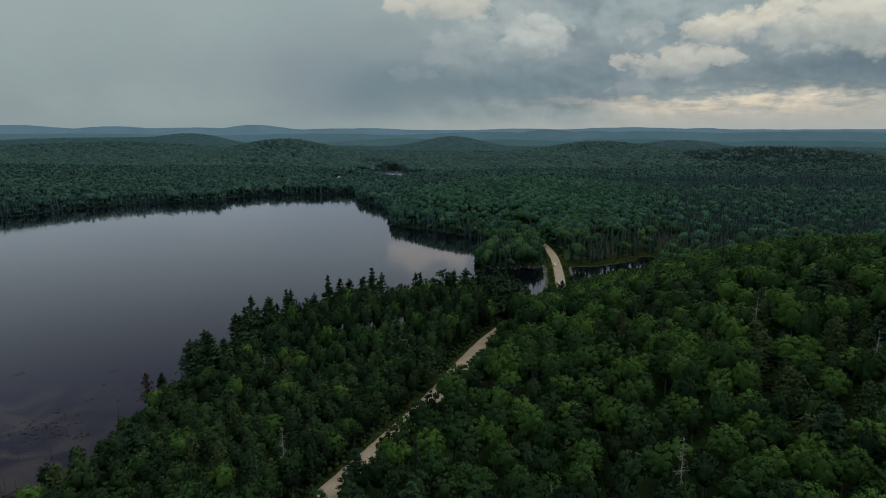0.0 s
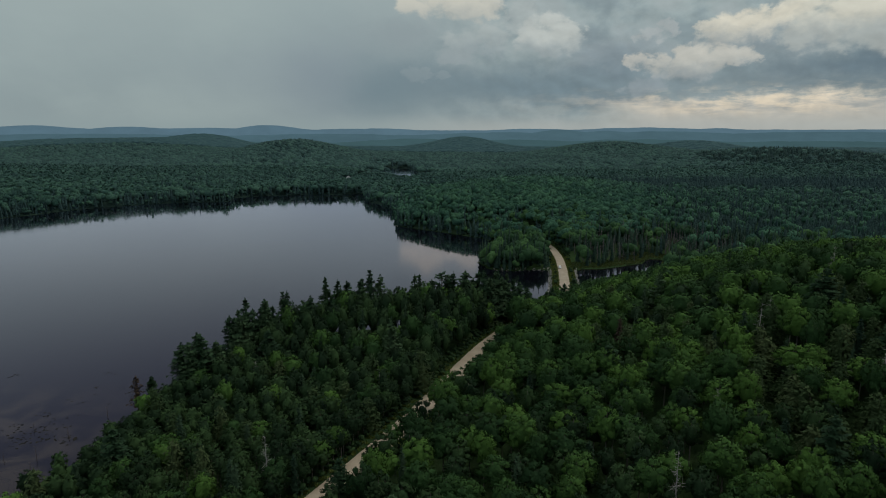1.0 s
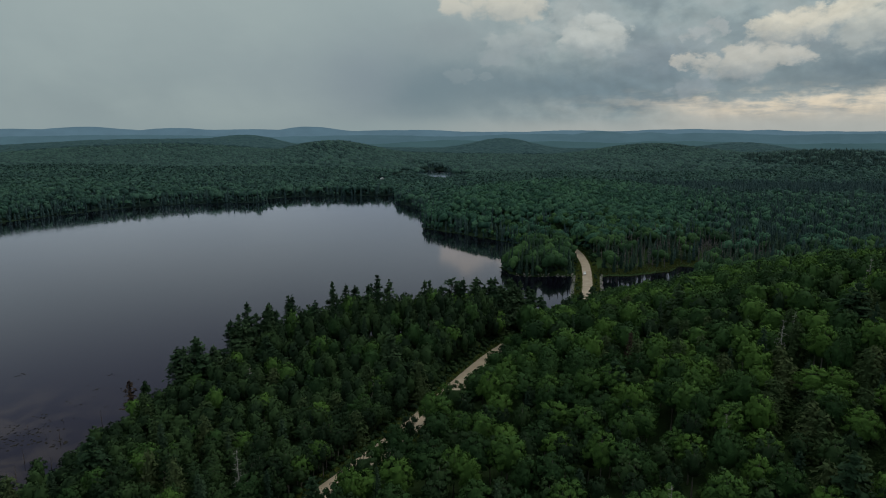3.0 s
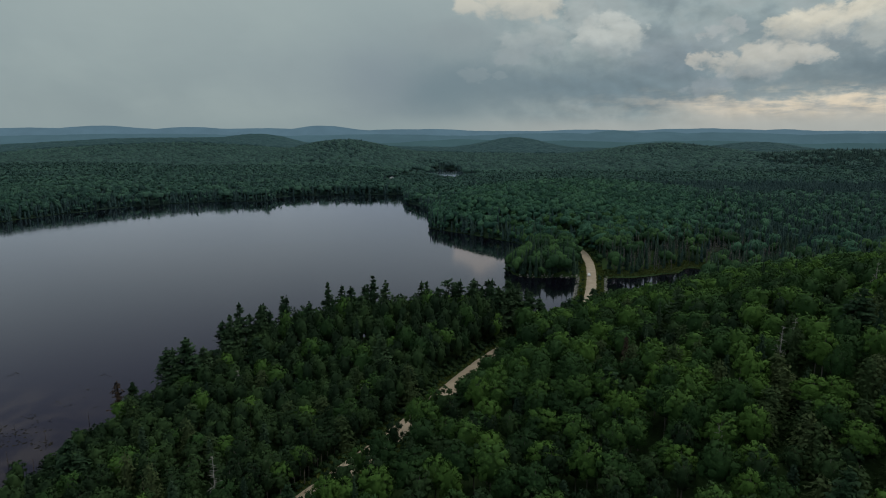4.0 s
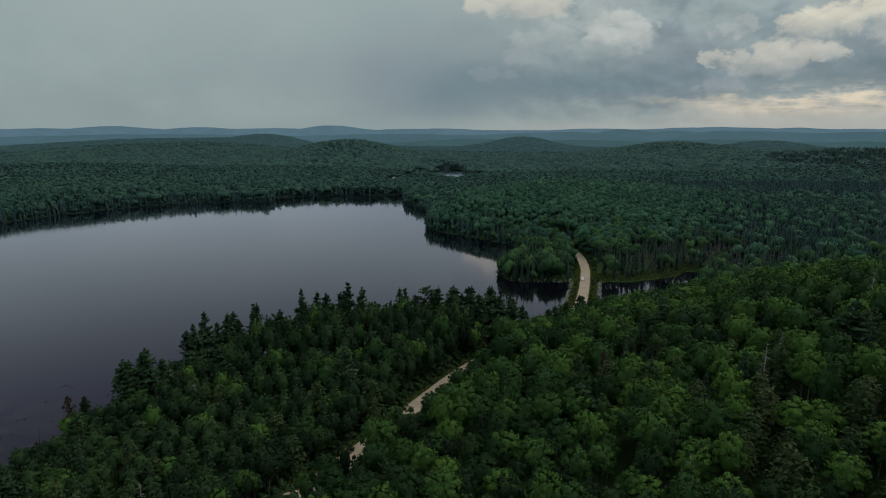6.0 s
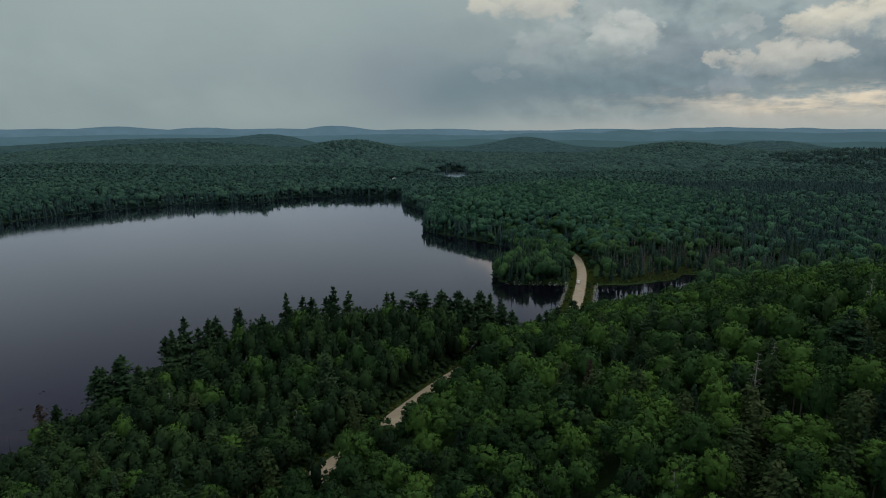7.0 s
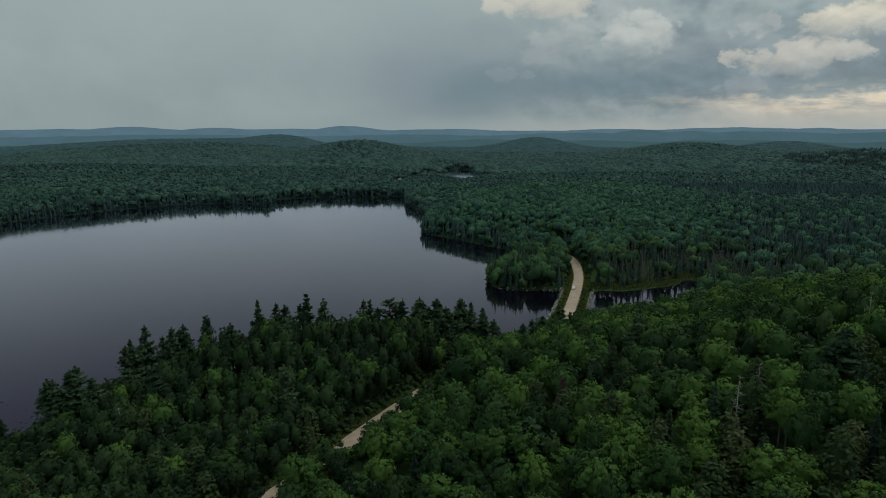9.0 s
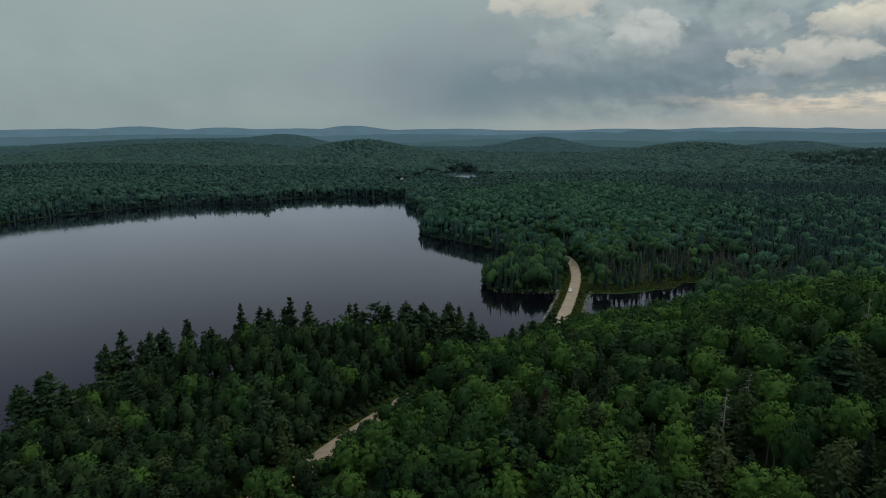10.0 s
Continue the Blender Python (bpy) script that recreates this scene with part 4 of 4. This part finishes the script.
def plant_band(name, y0, y1, x0, x1, step, lobes, leaves, tiers, label, edge_step, far=0.0):
    """Trees of one stretch of country, joined. Leaf colours step bluer with distance, as painted haze."""
    x, y = jitter_grid(x0, y0, x1, y1, step)
    ok = in_view(x, y, 1) & wooded(x, y)
    for cx, cy, _ in COTTAGES:
        ok &= (np.abs(x - cx) > 12) | (y > cy + 10) | (y < cy - 60)
    x, y = x[ok], y[ok]
    ex, ey = shoreline(LAKE, edge_step, y0, y1)
    n0 = len(x)
    x, y = np.concatenate([x, ex]), np.concatenate([y, ey])
    z, d = terrain(x, y), water_gap(x, y)
    r, n = RND, len(x)
    stand = waves(x * 0.011, y * 0.011, 21)
    low = 1 - smoothstep(z, 6, 24)
    edge = d < 17
    shore = np.arange(n) >= n0
    p = r.uniform(size=n) + 0.12 * stand
    conifer = p < np.where(edge, 0.50, 0.11 + 0.12 * low - 0.16 * (z > 13) * (x < 190) * (y < 790) + 0.05 * far + 0.55 * smoothstep(x - 0.12 * (y - 430), 130, 190) * (y > 400) * (y < 1000) + 0.45 * (smoothstep(y, 790, 860) - smoothstep(y, 1000, 1080)) * (x > -60))
    if far:
        conifer |= (z > 38) & (r.uniform(size=n) < 0.35)
    wet = np.where((x > 82) & (x < 235) & (y > 408), shore_distance(x, y, INLET), 999)
    drowned = r.uniform(size=n) < np.where(wet < 32, 0.6, np.where(wet < 62, 0.3, 0.0))
    conifer |= (wet < 45) & (r.uniform(size=n) < 0.7)
    dark_ridge = np.exp(-((x - 720) / 190) ** 2 - ((y - 1400) / 190) ** 2) > 0.35
    conifer |= dark_ridge & (r.uniform(size=n) < 0.85)
    conifer |= (x < 70) & (y > 400) & (y < 470) & (r.uniform(size=n) < 0.45)
    # tier picks the painted haze step; the dark ridge keeps a less hazed one
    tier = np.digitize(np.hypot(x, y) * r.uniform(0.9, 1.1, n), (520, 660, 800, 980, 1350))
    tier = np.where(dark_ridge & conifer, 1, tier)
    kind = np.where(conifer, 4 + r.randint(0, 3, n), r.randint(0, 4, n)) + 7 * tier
    swell = (step / 5.0) ** 0.8
    width = np.where(conifer, r.uniform(3.4, 5.4, n), r.uniform(6.5, 11.5, n)) * swell
    tall = np.where(conifer, r.uniform(8, 15, n), r.uniform(9.5, 13, n))
    width = np.where(shore, np.where(conifer, r.uniform(2.6, 4.2, n), r.uniform(3.5, 6.0, n)), width)
    tall = np.where(shore, np.where(conifer, r.uniform(8, 17, n), r.uniform(5, 11, n)), np.where(edge, tall * 1.22, tall))
    kind = np.where(drowned, 42 + r.randint(0, 2, n), kind)
    width, tall = np.where(drowned, r.uniform(4.0, 6.5, n), width), np.where(drowned, r.uniform(8, 15, n), tall)
    # growth kept low before the pond so its water shows from the camera
    pond_gap = (x > -200) & (x < -50) & (y < 1330) & (shore_distance(x, y, POND) < 130)
    tall, width = np.where(pond_gap, r.uniform(2.0, 4.5, n), tall), np.where(pond_gap & ~conifer, width * 0.7, width)
    rd, _ = road_near(x, y)
    # trees lowered here so the road's far end shows from the camera
    young = (rd < 8.5) & (y > 440) & (y < 498)
    tall, width = np.where(young, tall * 0.45, tall), np.where(young, width * 0.6, width)
    places = np.stack([x, y, z - 0.3, width, tall, r.uniform(size=n), kind], 1)
    round_tops = [low_broadleaf(s, lobes, leaves) if lobes else cap_tree(s) for s in range(4)]
    spires = [low_conifer(s, tiers, 4 if lobes == 0 else 6) for s in range(3)]
    templates = []
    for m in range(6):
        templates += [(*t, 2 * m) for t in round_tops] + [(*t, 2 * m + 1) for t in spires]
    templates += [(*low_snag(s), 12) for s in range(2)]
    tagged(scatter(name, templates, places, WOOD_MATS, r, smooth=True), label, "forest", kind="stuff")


plant_band("forest", NEAR_Y, 520, -620, 420, 5.2, 5, 60, 6, "dense mixed forest round the bay and causeway", 2.4)
plant_band("forest", 520, 720, -820, 620, 5.4, 2, 20, 4, "mixed forest on the peninsula behind the causeway", 2.4)
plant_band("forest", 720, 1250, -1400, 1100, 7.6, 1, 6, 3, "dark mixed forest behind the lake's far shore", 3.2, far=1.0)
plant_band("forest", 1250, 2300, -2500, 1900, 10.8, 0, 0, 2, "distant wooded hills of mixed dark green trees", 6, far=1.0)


def distant_canopy():
    """The closed treetops of the farthest hills, as one rough sheet with haze in its colour."""
    az = np.linspace(-0.9, 0.74, 340)
    rr = 2150 * (3080 / 2150) ** np.linspace(0, 1, 110)
    a, d = np.meshgrid(az, rr)
    a = a + RND.uniform(-0.4, 0.4, a.shape) * (az[1] - az[0])
    x, y = np.sin(a) * d, np.cos(a) * d
    z = terrain(x, y) + 8 + RND.uniform(0, 6, a.shape)
    z[0] -= 14
    w, h = len(az), len(rr)
    i = (np.arange(h - 1)[:, None] * w + np.arange(w - 1)).ravel()
    f = np.concatenate([np.stack([i, i + 1, i + 1 + w], 1), np.stack([i, i + 1 + w, i + w], 1)])
    ob = mesh_object("forest", np.stack([x, y, z], 2).reshape(-1, 3), f, NEEDLE_HAZE, RND.uniform(size=w * h))
    tagged(ob, "closed treetops of the farthest hills, tinted with haze", "forest", kind="stuff")


distant_canopy()


# ---- verges, marsh and water plants ----


def tuft(seed, blades):
    """A clump of grass blades, about a metre high and wide."""
    r = np.random.RandomState(seed)
    s = Shape()
    for k in range(blades):
        a, l = r.uniform(0, 6.28), r.uniform(0.15, 0.5)
        side = np.array([-math.sin(a), math.cos(a), 0]) * 0.10
        foot = np.array([math.cos(a), math.sin(a), 0]) * 0.12
        s.add([foot - side, foot + side, np.array([math.cos(a) * l, math.sin(a) * l, r.uniform(0.6, 1.0)])], [[0, 1, 2]])
    return s.done()


TUFTS = [(*tuft(s, 7), 0) for s in range(3)]


def sow(name, x, y, wide, tall, mat, label, category, templates=None, on_water=False):
    r = RND
    n = len(x)
    templates = templates or TUFTS
    z = np.full(n, 0.03) if on_water else terrain(x, y) - 0.03
    places = np.stack([x, y, z, r.uniform(*wide, n), r.uniform(*tall, n), r.uniform(size=n), r.randint(0, len(templates), n)], 1)
    tagged(scatter(name, templates, places, [mat], r), label, category, kind="stuff")


def verges():
    line = ROAD_LINE[ROAD_LINE[:, 1] > 90]
    t = np.gradient(line[:, :2], axis=0)
    t /= np.linalg.norm(t, axis=1, keepdims=True)
    side = np.stack([t[:, 1], -t[:, 0]], 1)
    k = RND.randint(0, len(line), 7000)
    off = RND.uniform(3.1, 6.6, len(k)) * RND.choice([-1, 1], len(k))
    p = line[k, :2] + side[k] * off[:, None] + RND.uniform(-1.5, 1.5, (len(k), 2)) * 0.6
    rd, _ = road_near(p[:, 0], p[:, 1])
    p = p[(rd > 3.1) & (terrain(p[:, 0], p[:, 1]) > 0.1)]
    line2 = (line[:, 1] > 305) & (line[:, 1] < 450)
    k = RND.choice(np.nonzero(line2)[0], 5000)
    off = RND.uniform(3.0, 6.8, len(k)) * RND.choice([-1, 1], len(k))
    q = line[k, :2] + side[k] * off[:, None] + RND.uniform(-1.5, 1.5, (len(k), 2)) * 0.5
    rd, _ = road_near(q[:, 0], q[:, 1])
    p = np.concatenate([p, q[(rd > 3.0) & (terrain(q[:, 0], q[:, 1]) > 0.15)]])
    sow("grass", p[:, 0], p[:, 1], (0.8, 1.7), (0.4, 1.0), GRASS, "uneven yellow-green grass along the gravel road", "grass")
    k = RND.randint(0, len(line), 1700)
    off = RND.uniform(4.2, 8.0, len(k)) * RND.choice([-1, 1], len(k))
    p = line[k, :2] + side[k] * off[:, None]
    rd, _ = road_near(p[:, 0], p[:, 1])
    keep = (rd > 4.0) & (terrain(p[:, 0], p[:, 1]) > 0.4) & (((p[:, 1] < 300) | (p[:, 1] > 440)) | (RND.uniform(size=len(p)) < 0.12))
    p = p[keep]
    shrubs = [(*low_broadleaf(s, 2, 14), 0) for s in range(30, 34)]
    sow("shrubs", p[:, 0], p[:, 1], (1.2, 3.0), (1.0, 2.6), LEAF_BIRCH, "low green shrubs beside the gravel road", "shrubs", shrubs)


def marsh():
    x, y = RND.uniform(76, 235, 26000), RND.uniform(400, 500, 26000)
    d = shore_distance(x, y, INLET)
    ok = (d > 0.2) & (d < 12 + 6 * waves(x * 0.05, y * 0.05, 9)) & (y > 399 + (x - 78) * 0.25) & (terrain(x, y) > 0.05)
    sow("marsh_grass", x[ok], y[ok], (0.8, 1.8), (0.5, 1.3), MARSH, "yellow-green sedge on the marshy bank", "grass")
    x, y = RND.uniform(-235, -150, 1500), RND.uniform(862, 884, 1500)
    ok = np.abs(y - 866 - 12 * (x + 235) / 85) < 1.6 + 1.2 * waves(x * 0.2, y * 0.1, 3)
    sow("reeds", x[ok], y[ok], (0.8, 1.6), (0.3, 0.8), NEEDLE_MID, "thin dark line of reeds standing in the lake", "reeds", on_water=True)


def lily_pads():
    t = np.arange(7) / 7 * 6.2832
    pad = (np.concatenate([np.stack([np.cos(t), np.sin(t), 0 * t], 1) * 0.5, [[0, 0, 0.02]]]), np.array([[i, (i + 1) % 7, 7] for i in range(7)]), np.zeros((8, 3)), 0)
    x, y = RND.uniform(-190, -98, 26000), RND.uniform(110, 225, 26000)
    d = -shore_distance(x, y, LAKE)
    thick = waves(x * 0.10, y * 0.16, 31) + 0.6 * waves(x * 0.33, y * 0.5, 32)
    ok = (d > 0.5) & (RND.uniform(size=len(x)) < 0.18 * smoothstep(thick - d * 0.02, -0.2, 1.3))
    sow("water_weed", x[ok], y[ok], (0.25, 0.9), (0.5, 1.0), WEED, "brown-green floating weed in the shallow bay", "water weed", [pad], on_water=True)


def bank_shrubs():
    """Low growth on the bank at the causeway's foot."""
    x, y = RND.uniform(18, 80, 1500), RND.uniform(280, 340, 1500)
    rd, _ = road_near(x, y)
    ok = (water_gap(x, y) > 0.5) & (rd > 5) & (y > np.where(x < 62, 280 + (x - 36) * 0.9, 303 + (x - 62) * 0.6))
    shrubs = [(*low_broadleaf(s, 2, 14), 0) for s in range(34, 37)]
    sow("shrubs", x[ok], y[ok], (1.8, 4.0), (1.6, 4.2), LEAF_BIRCH, "low green shrubs on the lake bank", "shrubs", shrubs)


verges()
bank_shrubs()
marsh()
lily_pads()

# ---- dead and dying trees ----


def snags():
    made = []
    for k, (h, twigs) in enumerate(((15, 46), (13, 38), (11, 30))):
        ob = mesh_object("dead_tree", *dead_snag(40 + k, h, twigs)[:2], BARK_DEAD)
        made.append(tagged(ob, "bare bleached dead tree standing in the forest", "dead tree", group="dead trees"))
    spots = [(49.5, 120.5, 1.12, 0), (92.5, 181, 1.0, 0), (-39.6, 136, 1.05, 0), (99, 189, 0.95, 1), (118, 196, 1.0, 1), (-20, 188, 0.8, 1), (28, 232, 0.85, 2), (-62, 196, 0.8, 0),
             (69, 150, 0.9, 1), (108, 150, 1.0, 0), (-84, 206, 0.85, 1), (22, 120, 0.9, 2), (-8, 226, 0.8, 0), (131, 214, 1.0, 0), (83, 128, 0.9, 2), (-36, 216, 0.9, 1)]
    used = set()
    for x, y, s, v in spots:
        m = stand_at(x, y, float(terrain(x, y)), RND.uniform(0, 6.28), 1.0, s * 1.08)
        if v in used:
            copy_thing(made[v], Matrix.Translation((0, 0, 0))).matrix_basis = m
        else:
            made[v].matrix_basis = m
            used.add(v)


def stubs():
    first = None
    for k in range(16):
        x, y = -103 - RND.uniform(0, 26), 132 + RND.uniform(0, 58)
        m = stand_at(x, y, float(terrain(x, y)), RND.uniform(0, 6.28), 0.6, RND.uniform(0.22, 0.42))
        if first is None:
            first = tagged(mesh_object("dead_stub", *dead_snag(60, 12, 8)[:2], BARK_DARK), "drowned grey tree stub standing in shallow water", "dead tree", group="stubs of the bay")
            first.matrix_basis = m
        else:
            copy_thing(first, Matrix.Translation((0, 0, 0))).matrix_basis = m


def odd_tree(name, parts, mats, label, x, y, wide, tall):
    ob = build_tree(name, [parts], mats, label, "")[0]
    ob.matrix_basis = stand_at(x, y, float(terrain(x, y)), 1.0, wide, tall)


def point_pines():
    """The group of tall pines on the point beside the causeway's water."""
    first = []
    for v, (x, y, top) in enumerate(((7, 272, 30.4), (13.0, 274, 29.0), (17.6, 273, 25.5), (21.2, 272, 26.7), (26.0, 275, 21.5), (31.0, 274, 24.4), (34.6, 275, 22.0), (-1.0, 270, 26.0))):
        z = float(terrain(x, y))
        m = stand_at(x, y, z, v * 1.3, (top - z) / 22 * 1.4, (top - z) / 22)
        if v < 3:
            first += build_tree("white_pine", [PINES[v]], (BARK_DARK, NEEDLE_PINE), "tall dark white pine with layered flat boughs", "pines along the shore")
            first[-1].matrix_basis = m
        else:
            copy_thing(first[v % 3], Matrix.Translation((0, 0, 0))).matrix_basis = m


snags()
stubs()
point_pines()
odd_tree("dying_spruce", spruce(21, 13, 2.4), (BARK_DARK, NEEDLE_BROWN), "rust-brown dying spruce among green maples", 58, 203, 1.25, 1.12)
odd_tree("dying_pine", white_pine(22, 13, 3.2, 0.2), (BARK_DARK, NEEDLE_BROWN), "thin red-brown dying pine at the lake's edge", -99, 189, 1.0, 1.0)
odd_tree("larch_tree", white_pine(23, 12, 3.0, 0.6), (BARK_DARK, LEAF_BIRCH), "thin light green larch beside the shallow bay", -94.5, 190, 1.0, 1.0)
odd_tree("dying_maple", broadleaf(24, 9, 2.0, 2, 0.4, 8, 18), (BARK_GREY, NEEDLE_BROWN), "small brown withered maple on the hillside", 38, 118, 1.0, 1.0)
odd_tree("young_maple", broadleaf(26, 8.5, 2.6, 1.2, 0.26, 18, 30), (BARK_GREY, LEAF_MAPLE), "young green maple at the gravel road's edge", 9.0, 198, 1.15, 1.05)
odd_tree("shore_pine", white_pine(27, 15, 4.2), (BARK_DARK, NEEDLE_PINE), "lone dark pine beside the marshy inlet", 88, 322, 1.0, 1.0)
odd_tree("umbrella_pine", umbrella_pine(25, 25), (BARK_DARK, NEEDLE_PINE), "tall flat-topped white pine above the shore", -3.4, 267.7, 1.0, 1.04)

# ---- the parked car, the cottages ----


def plain(name, col, rough, metal=0.0):
    m, n = material(name)
    pos = n.node("ShaderNodeNewGeometry").outputs["Position"]
    g = n.noise(pos, 3.0, 4, 0.6).outputs["Fac"]
    c = n.mix(n.ramp(g, 0.3, 0.7), [k * 0.92 for k in col], col)
    finish(n, n.node("ShaderNodeBsdfPrincipled", {"Base Color": c, "Roughness": rough, "Metallic": metal}).outputs[0])
    return m


CAR_WHITE, CAR_GLASS, RUBBER = plain("white_car_paint", (0.80, 0.80, 0.79), 0.25), plain("dark_car_glass", (0.015, 0.018, 0.02), 0.08), plain("tyre_rubber", (0.02, 0.02, 0.02), 0.8)
STEEL, LAMP_RED, LAMP_CLEAR = plain("wheel_steel", (0.5, 0.5, 0.5), 0.35, 1.0), plain("red_lamp_glass", (0.35, 0.02, 0.02), 0.2), plain("clear_lamp_glass", (0.7, 0.7, 0.68), 0.15)
SIDING, ROOFING, TIMBER = plain("white_siding", (0.78, 0.78, 0.76), 0.6), plain("grey_metal_roof", (0.55, 0.56, 0.57), 0.45), plain("dark_timber", (0.10, 0.07, 0.05), 0.7)


def part(name, bm, mat, parent, label=""):
    me = bpy.data.meshes.new(name)
    bm.to_mesh(me)
    bm.free()
    me.materials.append(mat)
    ob = new(name, me)
    ob.parent = parent
    if label:
        ob["label"] = label
    return ob


def block(size, at=(0, 0, 0), taper=(1, 1), shift=0.0, bevel=0.0):
    """A box whose top is tapered and shifted lengthwise, with bevelled edges."""
    bm = bmesh.new()
    bmesh.ops.create_cube(bm, size=1.0)
    for v in bm.verts:
        if v.co.z > 0:
            v.co.x, v.co.y = v.co.x * taper[0], v.co.y * taper[1] + shift / size[1]
        v.co = Vector((v.co.x * size[0] + at[0], v.co.y * size[1] + at[1], v.co.z * size[2] + at[2]))
    if bevel:
        bmesh.ops.bevel(bm, geom=bm.edges[:], offset=bevel, segments=2, affect="EDGES", profile=0.6)
    return bm


def disc(radius, width, at, sides=16):
    bm = bmesh.new()
    bmesh.ops.create_cone(bm, cap_ends=True, segments=sides, radius1=radius, radius2=radius, depth=width)
    bmesh.ops.bevel(bm, geom=[e for e in bm.edges if len(e.link_faces) == 2 and any(len(f.verts) > 4 for f in e.link_faces)], offset=0.03, segments=1, affect="EDGES")
    bmesh.ops.transform(bm, matrix=pose(*at, 0, 90, 0), verts=bm.verts)
    return bm


def make_car(x, y, z, yaw):
    car = tagged(new("car"), "white estate car parked at the gravel road's edge", "car")
    body = part("body", block((1.78, 4.5, 0.62), (0, 0, 0.62), (0.94, 0.98), 0, 0.10), CAR_WHITE, car)
    cabin = part("cabin", block((1.62, 2.7, 0.58), (0, -0.35, 1.20), (0.80, 0.76), -0.05, 0.06), CAR_WHITE, car)
    for side in (-1, 1):
        part("side_window", block((0.05, 2.1, 0.36), (side * 0.745, -0.35, 1.20), (1, 0.82), 0, 0.01), CAR_GLASS, cabin, "dark tinted side window")
        part("headlight", block((0.36, 0.08, 0.16), (side * 0.62, 2.22, 0.74), bevel=0.02), LAMP_CLEAR, body, "clear glass headlight")
        part("tail_light", block((0.24, 0.08, 0.26), (side * 0.70, -2.22, 0.80), bevel=0.02), LAMP_RED, body, "red tail light")
        for end in (-1, 1):
            wheel = part("wheel", disc(0.33, 0.22, (side * 0.80, end * 1.38, 0.33)), RUBBER, car)
            part("rim", disc(0.20, 0.04, (side * 0.905, end * 1.38, 0.33)), STEEL, wheel, "silver steel rim")
    part("windscreen", block((1.30, 0.06, 0.50), (0, 0.83, 1.20), (0.92, 1), -0.30, 0.01), CAR_GLASS, cabin, "dark windscreen")
    part("rear_window", block((1.30, 0.06, 0.42), (0, -1.57, 1.22), (0.92, 1), 0.26, 0.01), CAR_GLASS, cabin, "dark rear window")
    part("bumper", block((1.74, 0.16, 0.22), (0, 2.24, 0.44), bevel=0.04), CAR_WHITE, body)
    part("bumper", block((1.74, 0.16, 0.22), (0, -2.24, 0.44), bevel=0.04), CAR_WHITE, body)
    car.matrix_basis = Matrix.LocRotScale((x, y, z), Euler((0, 0, yaw)), None)


def make_cottage(x, y, yaw):
    z = float(terrain(x, y))
    house = tagged(new("cottage"), "small white cottage with a pale metal roof in the woods", "house", group="cottages in the woods")
    wall = part("wall", block((9, 7, 4.2), (0, 0, 2.0)), SIDING, house)
    gable = bmesh.new()
    pts = [(-4.5, -3.5, 4.1), (4.5, -3.5, 4.1), (0, -3.5, 6.4), (-4.5, 3.5, 4.1), (4.5, 3.5, 4.1), (0, 3.5, 6.4)]
    vs = [gable.verts.new(p) for p in pts]
    for f in ((0, 1, 2), (5, 4, 3), (0, 3, 4, 1), (1, 4, 5, 2), (2, 5, 3, 0)):
        gable.faces.new([vs[i] for i in f])
    part("gable", gable, SIDING, house)
    for side in (-1, 1):
        slope = block((5.6, 8.0, 0.16))
        bmesh.ops.transform(slope, matrix=pose(side * 2.42, 0, 5.33, 0, side * 27.1, 0), verts=slope.verts)
        part("roof_slope", slope, ROOFING, house, "pale grey metal roof slope")
        win = part("window", block((1.4, 0.12, 1.3), (side * 2.4, -3.5, 2.3)), TIMBER, wall, "dark window with a white frame")
        part("pane", block((1.2, 0.06, 1.1), (side * 2.4, -3.57, 2.3)), CAR_GLASS, win)
    part("door", block((1.0, 0.12, 2.1), (0, -3.5, 1.05)), TIMBER, wall, "dark timber door")
    house.matrix_basis = Matrix.LocRotScale((x, y, z), Euler((0, 0, yaw)), None)


make_car(69.4, 405.2, 2.02, 3.03)
for cx, cy, yaw in COTTAGES:
    make_cottage(cx, cy, yaw)

# ---- stones on the banks ----


def stones():
    rock, n = material("pale_granite")
    pos = n.node("ShaderNodeNewGeometry").outputs["Position"]
    g = n.noise(pos, 2.0, 6, 0.65).outputs["Fac"]
    finish(n, n.node("ShaderNodeBsdfPrincipled", {"Base Color": n.mix(n.ramp(g, 0.3, 0.7), (0.16, 0.15, 0.14), (0.36, 0.34, 0.31)), "Roughness": 0.9}).outputs[0])
    r = RND
    x0 = np.concatenate([r.normal(-58, 2.0, 10), r.uniform(17, 66, 60)])
    y0 = np.concatenate([r.normal(600, 2.0, 10), r.uniform(404, 412, 60)])
    line = ROAD_LINE[(ROAD_LINE[:, 1] > 330) & (ROAD_LINE[:, 1] < 412)]
    k = r.randint(0, len(line), 500)
    off = r.uniform(6.6, 9.6, 500) * r.choice([-1, 1], 500)
    x0, y0 = np.concatenate([x0, line[k, 0] + off]), np.concatenate([y0, line[k, 1] + r.uniform(-1, 1, 500)])
    z = terrain(x0, y0)
    ok = (z > -0.7) & (z < 0.9)
    templates = []
    for s in range(3):
        q = np.random.RandomState(70 + s)
        templates.append((ICO1[0] * q.uniform(0.6, 1.1, (12, 1)) * [0.5, 0.4, 0.5] + [0, 0, 0.2], ICO1[1], np.zeros((12, 3)), 0))
    m = int(ok.sum())
    places = np.stack([x0[ok], y0[ok], z[ok], r.uniform(0.5, 1.5, m), r.uniform(0.5, 1.2, m), r.uniform(size=m), r.randint(0, 3, m)], 1)
    tagged(scatter("shore_stones", templates, places, [rock], r), "grey boulders along the causeway and shore", "stones", kind="stuff")


stones()
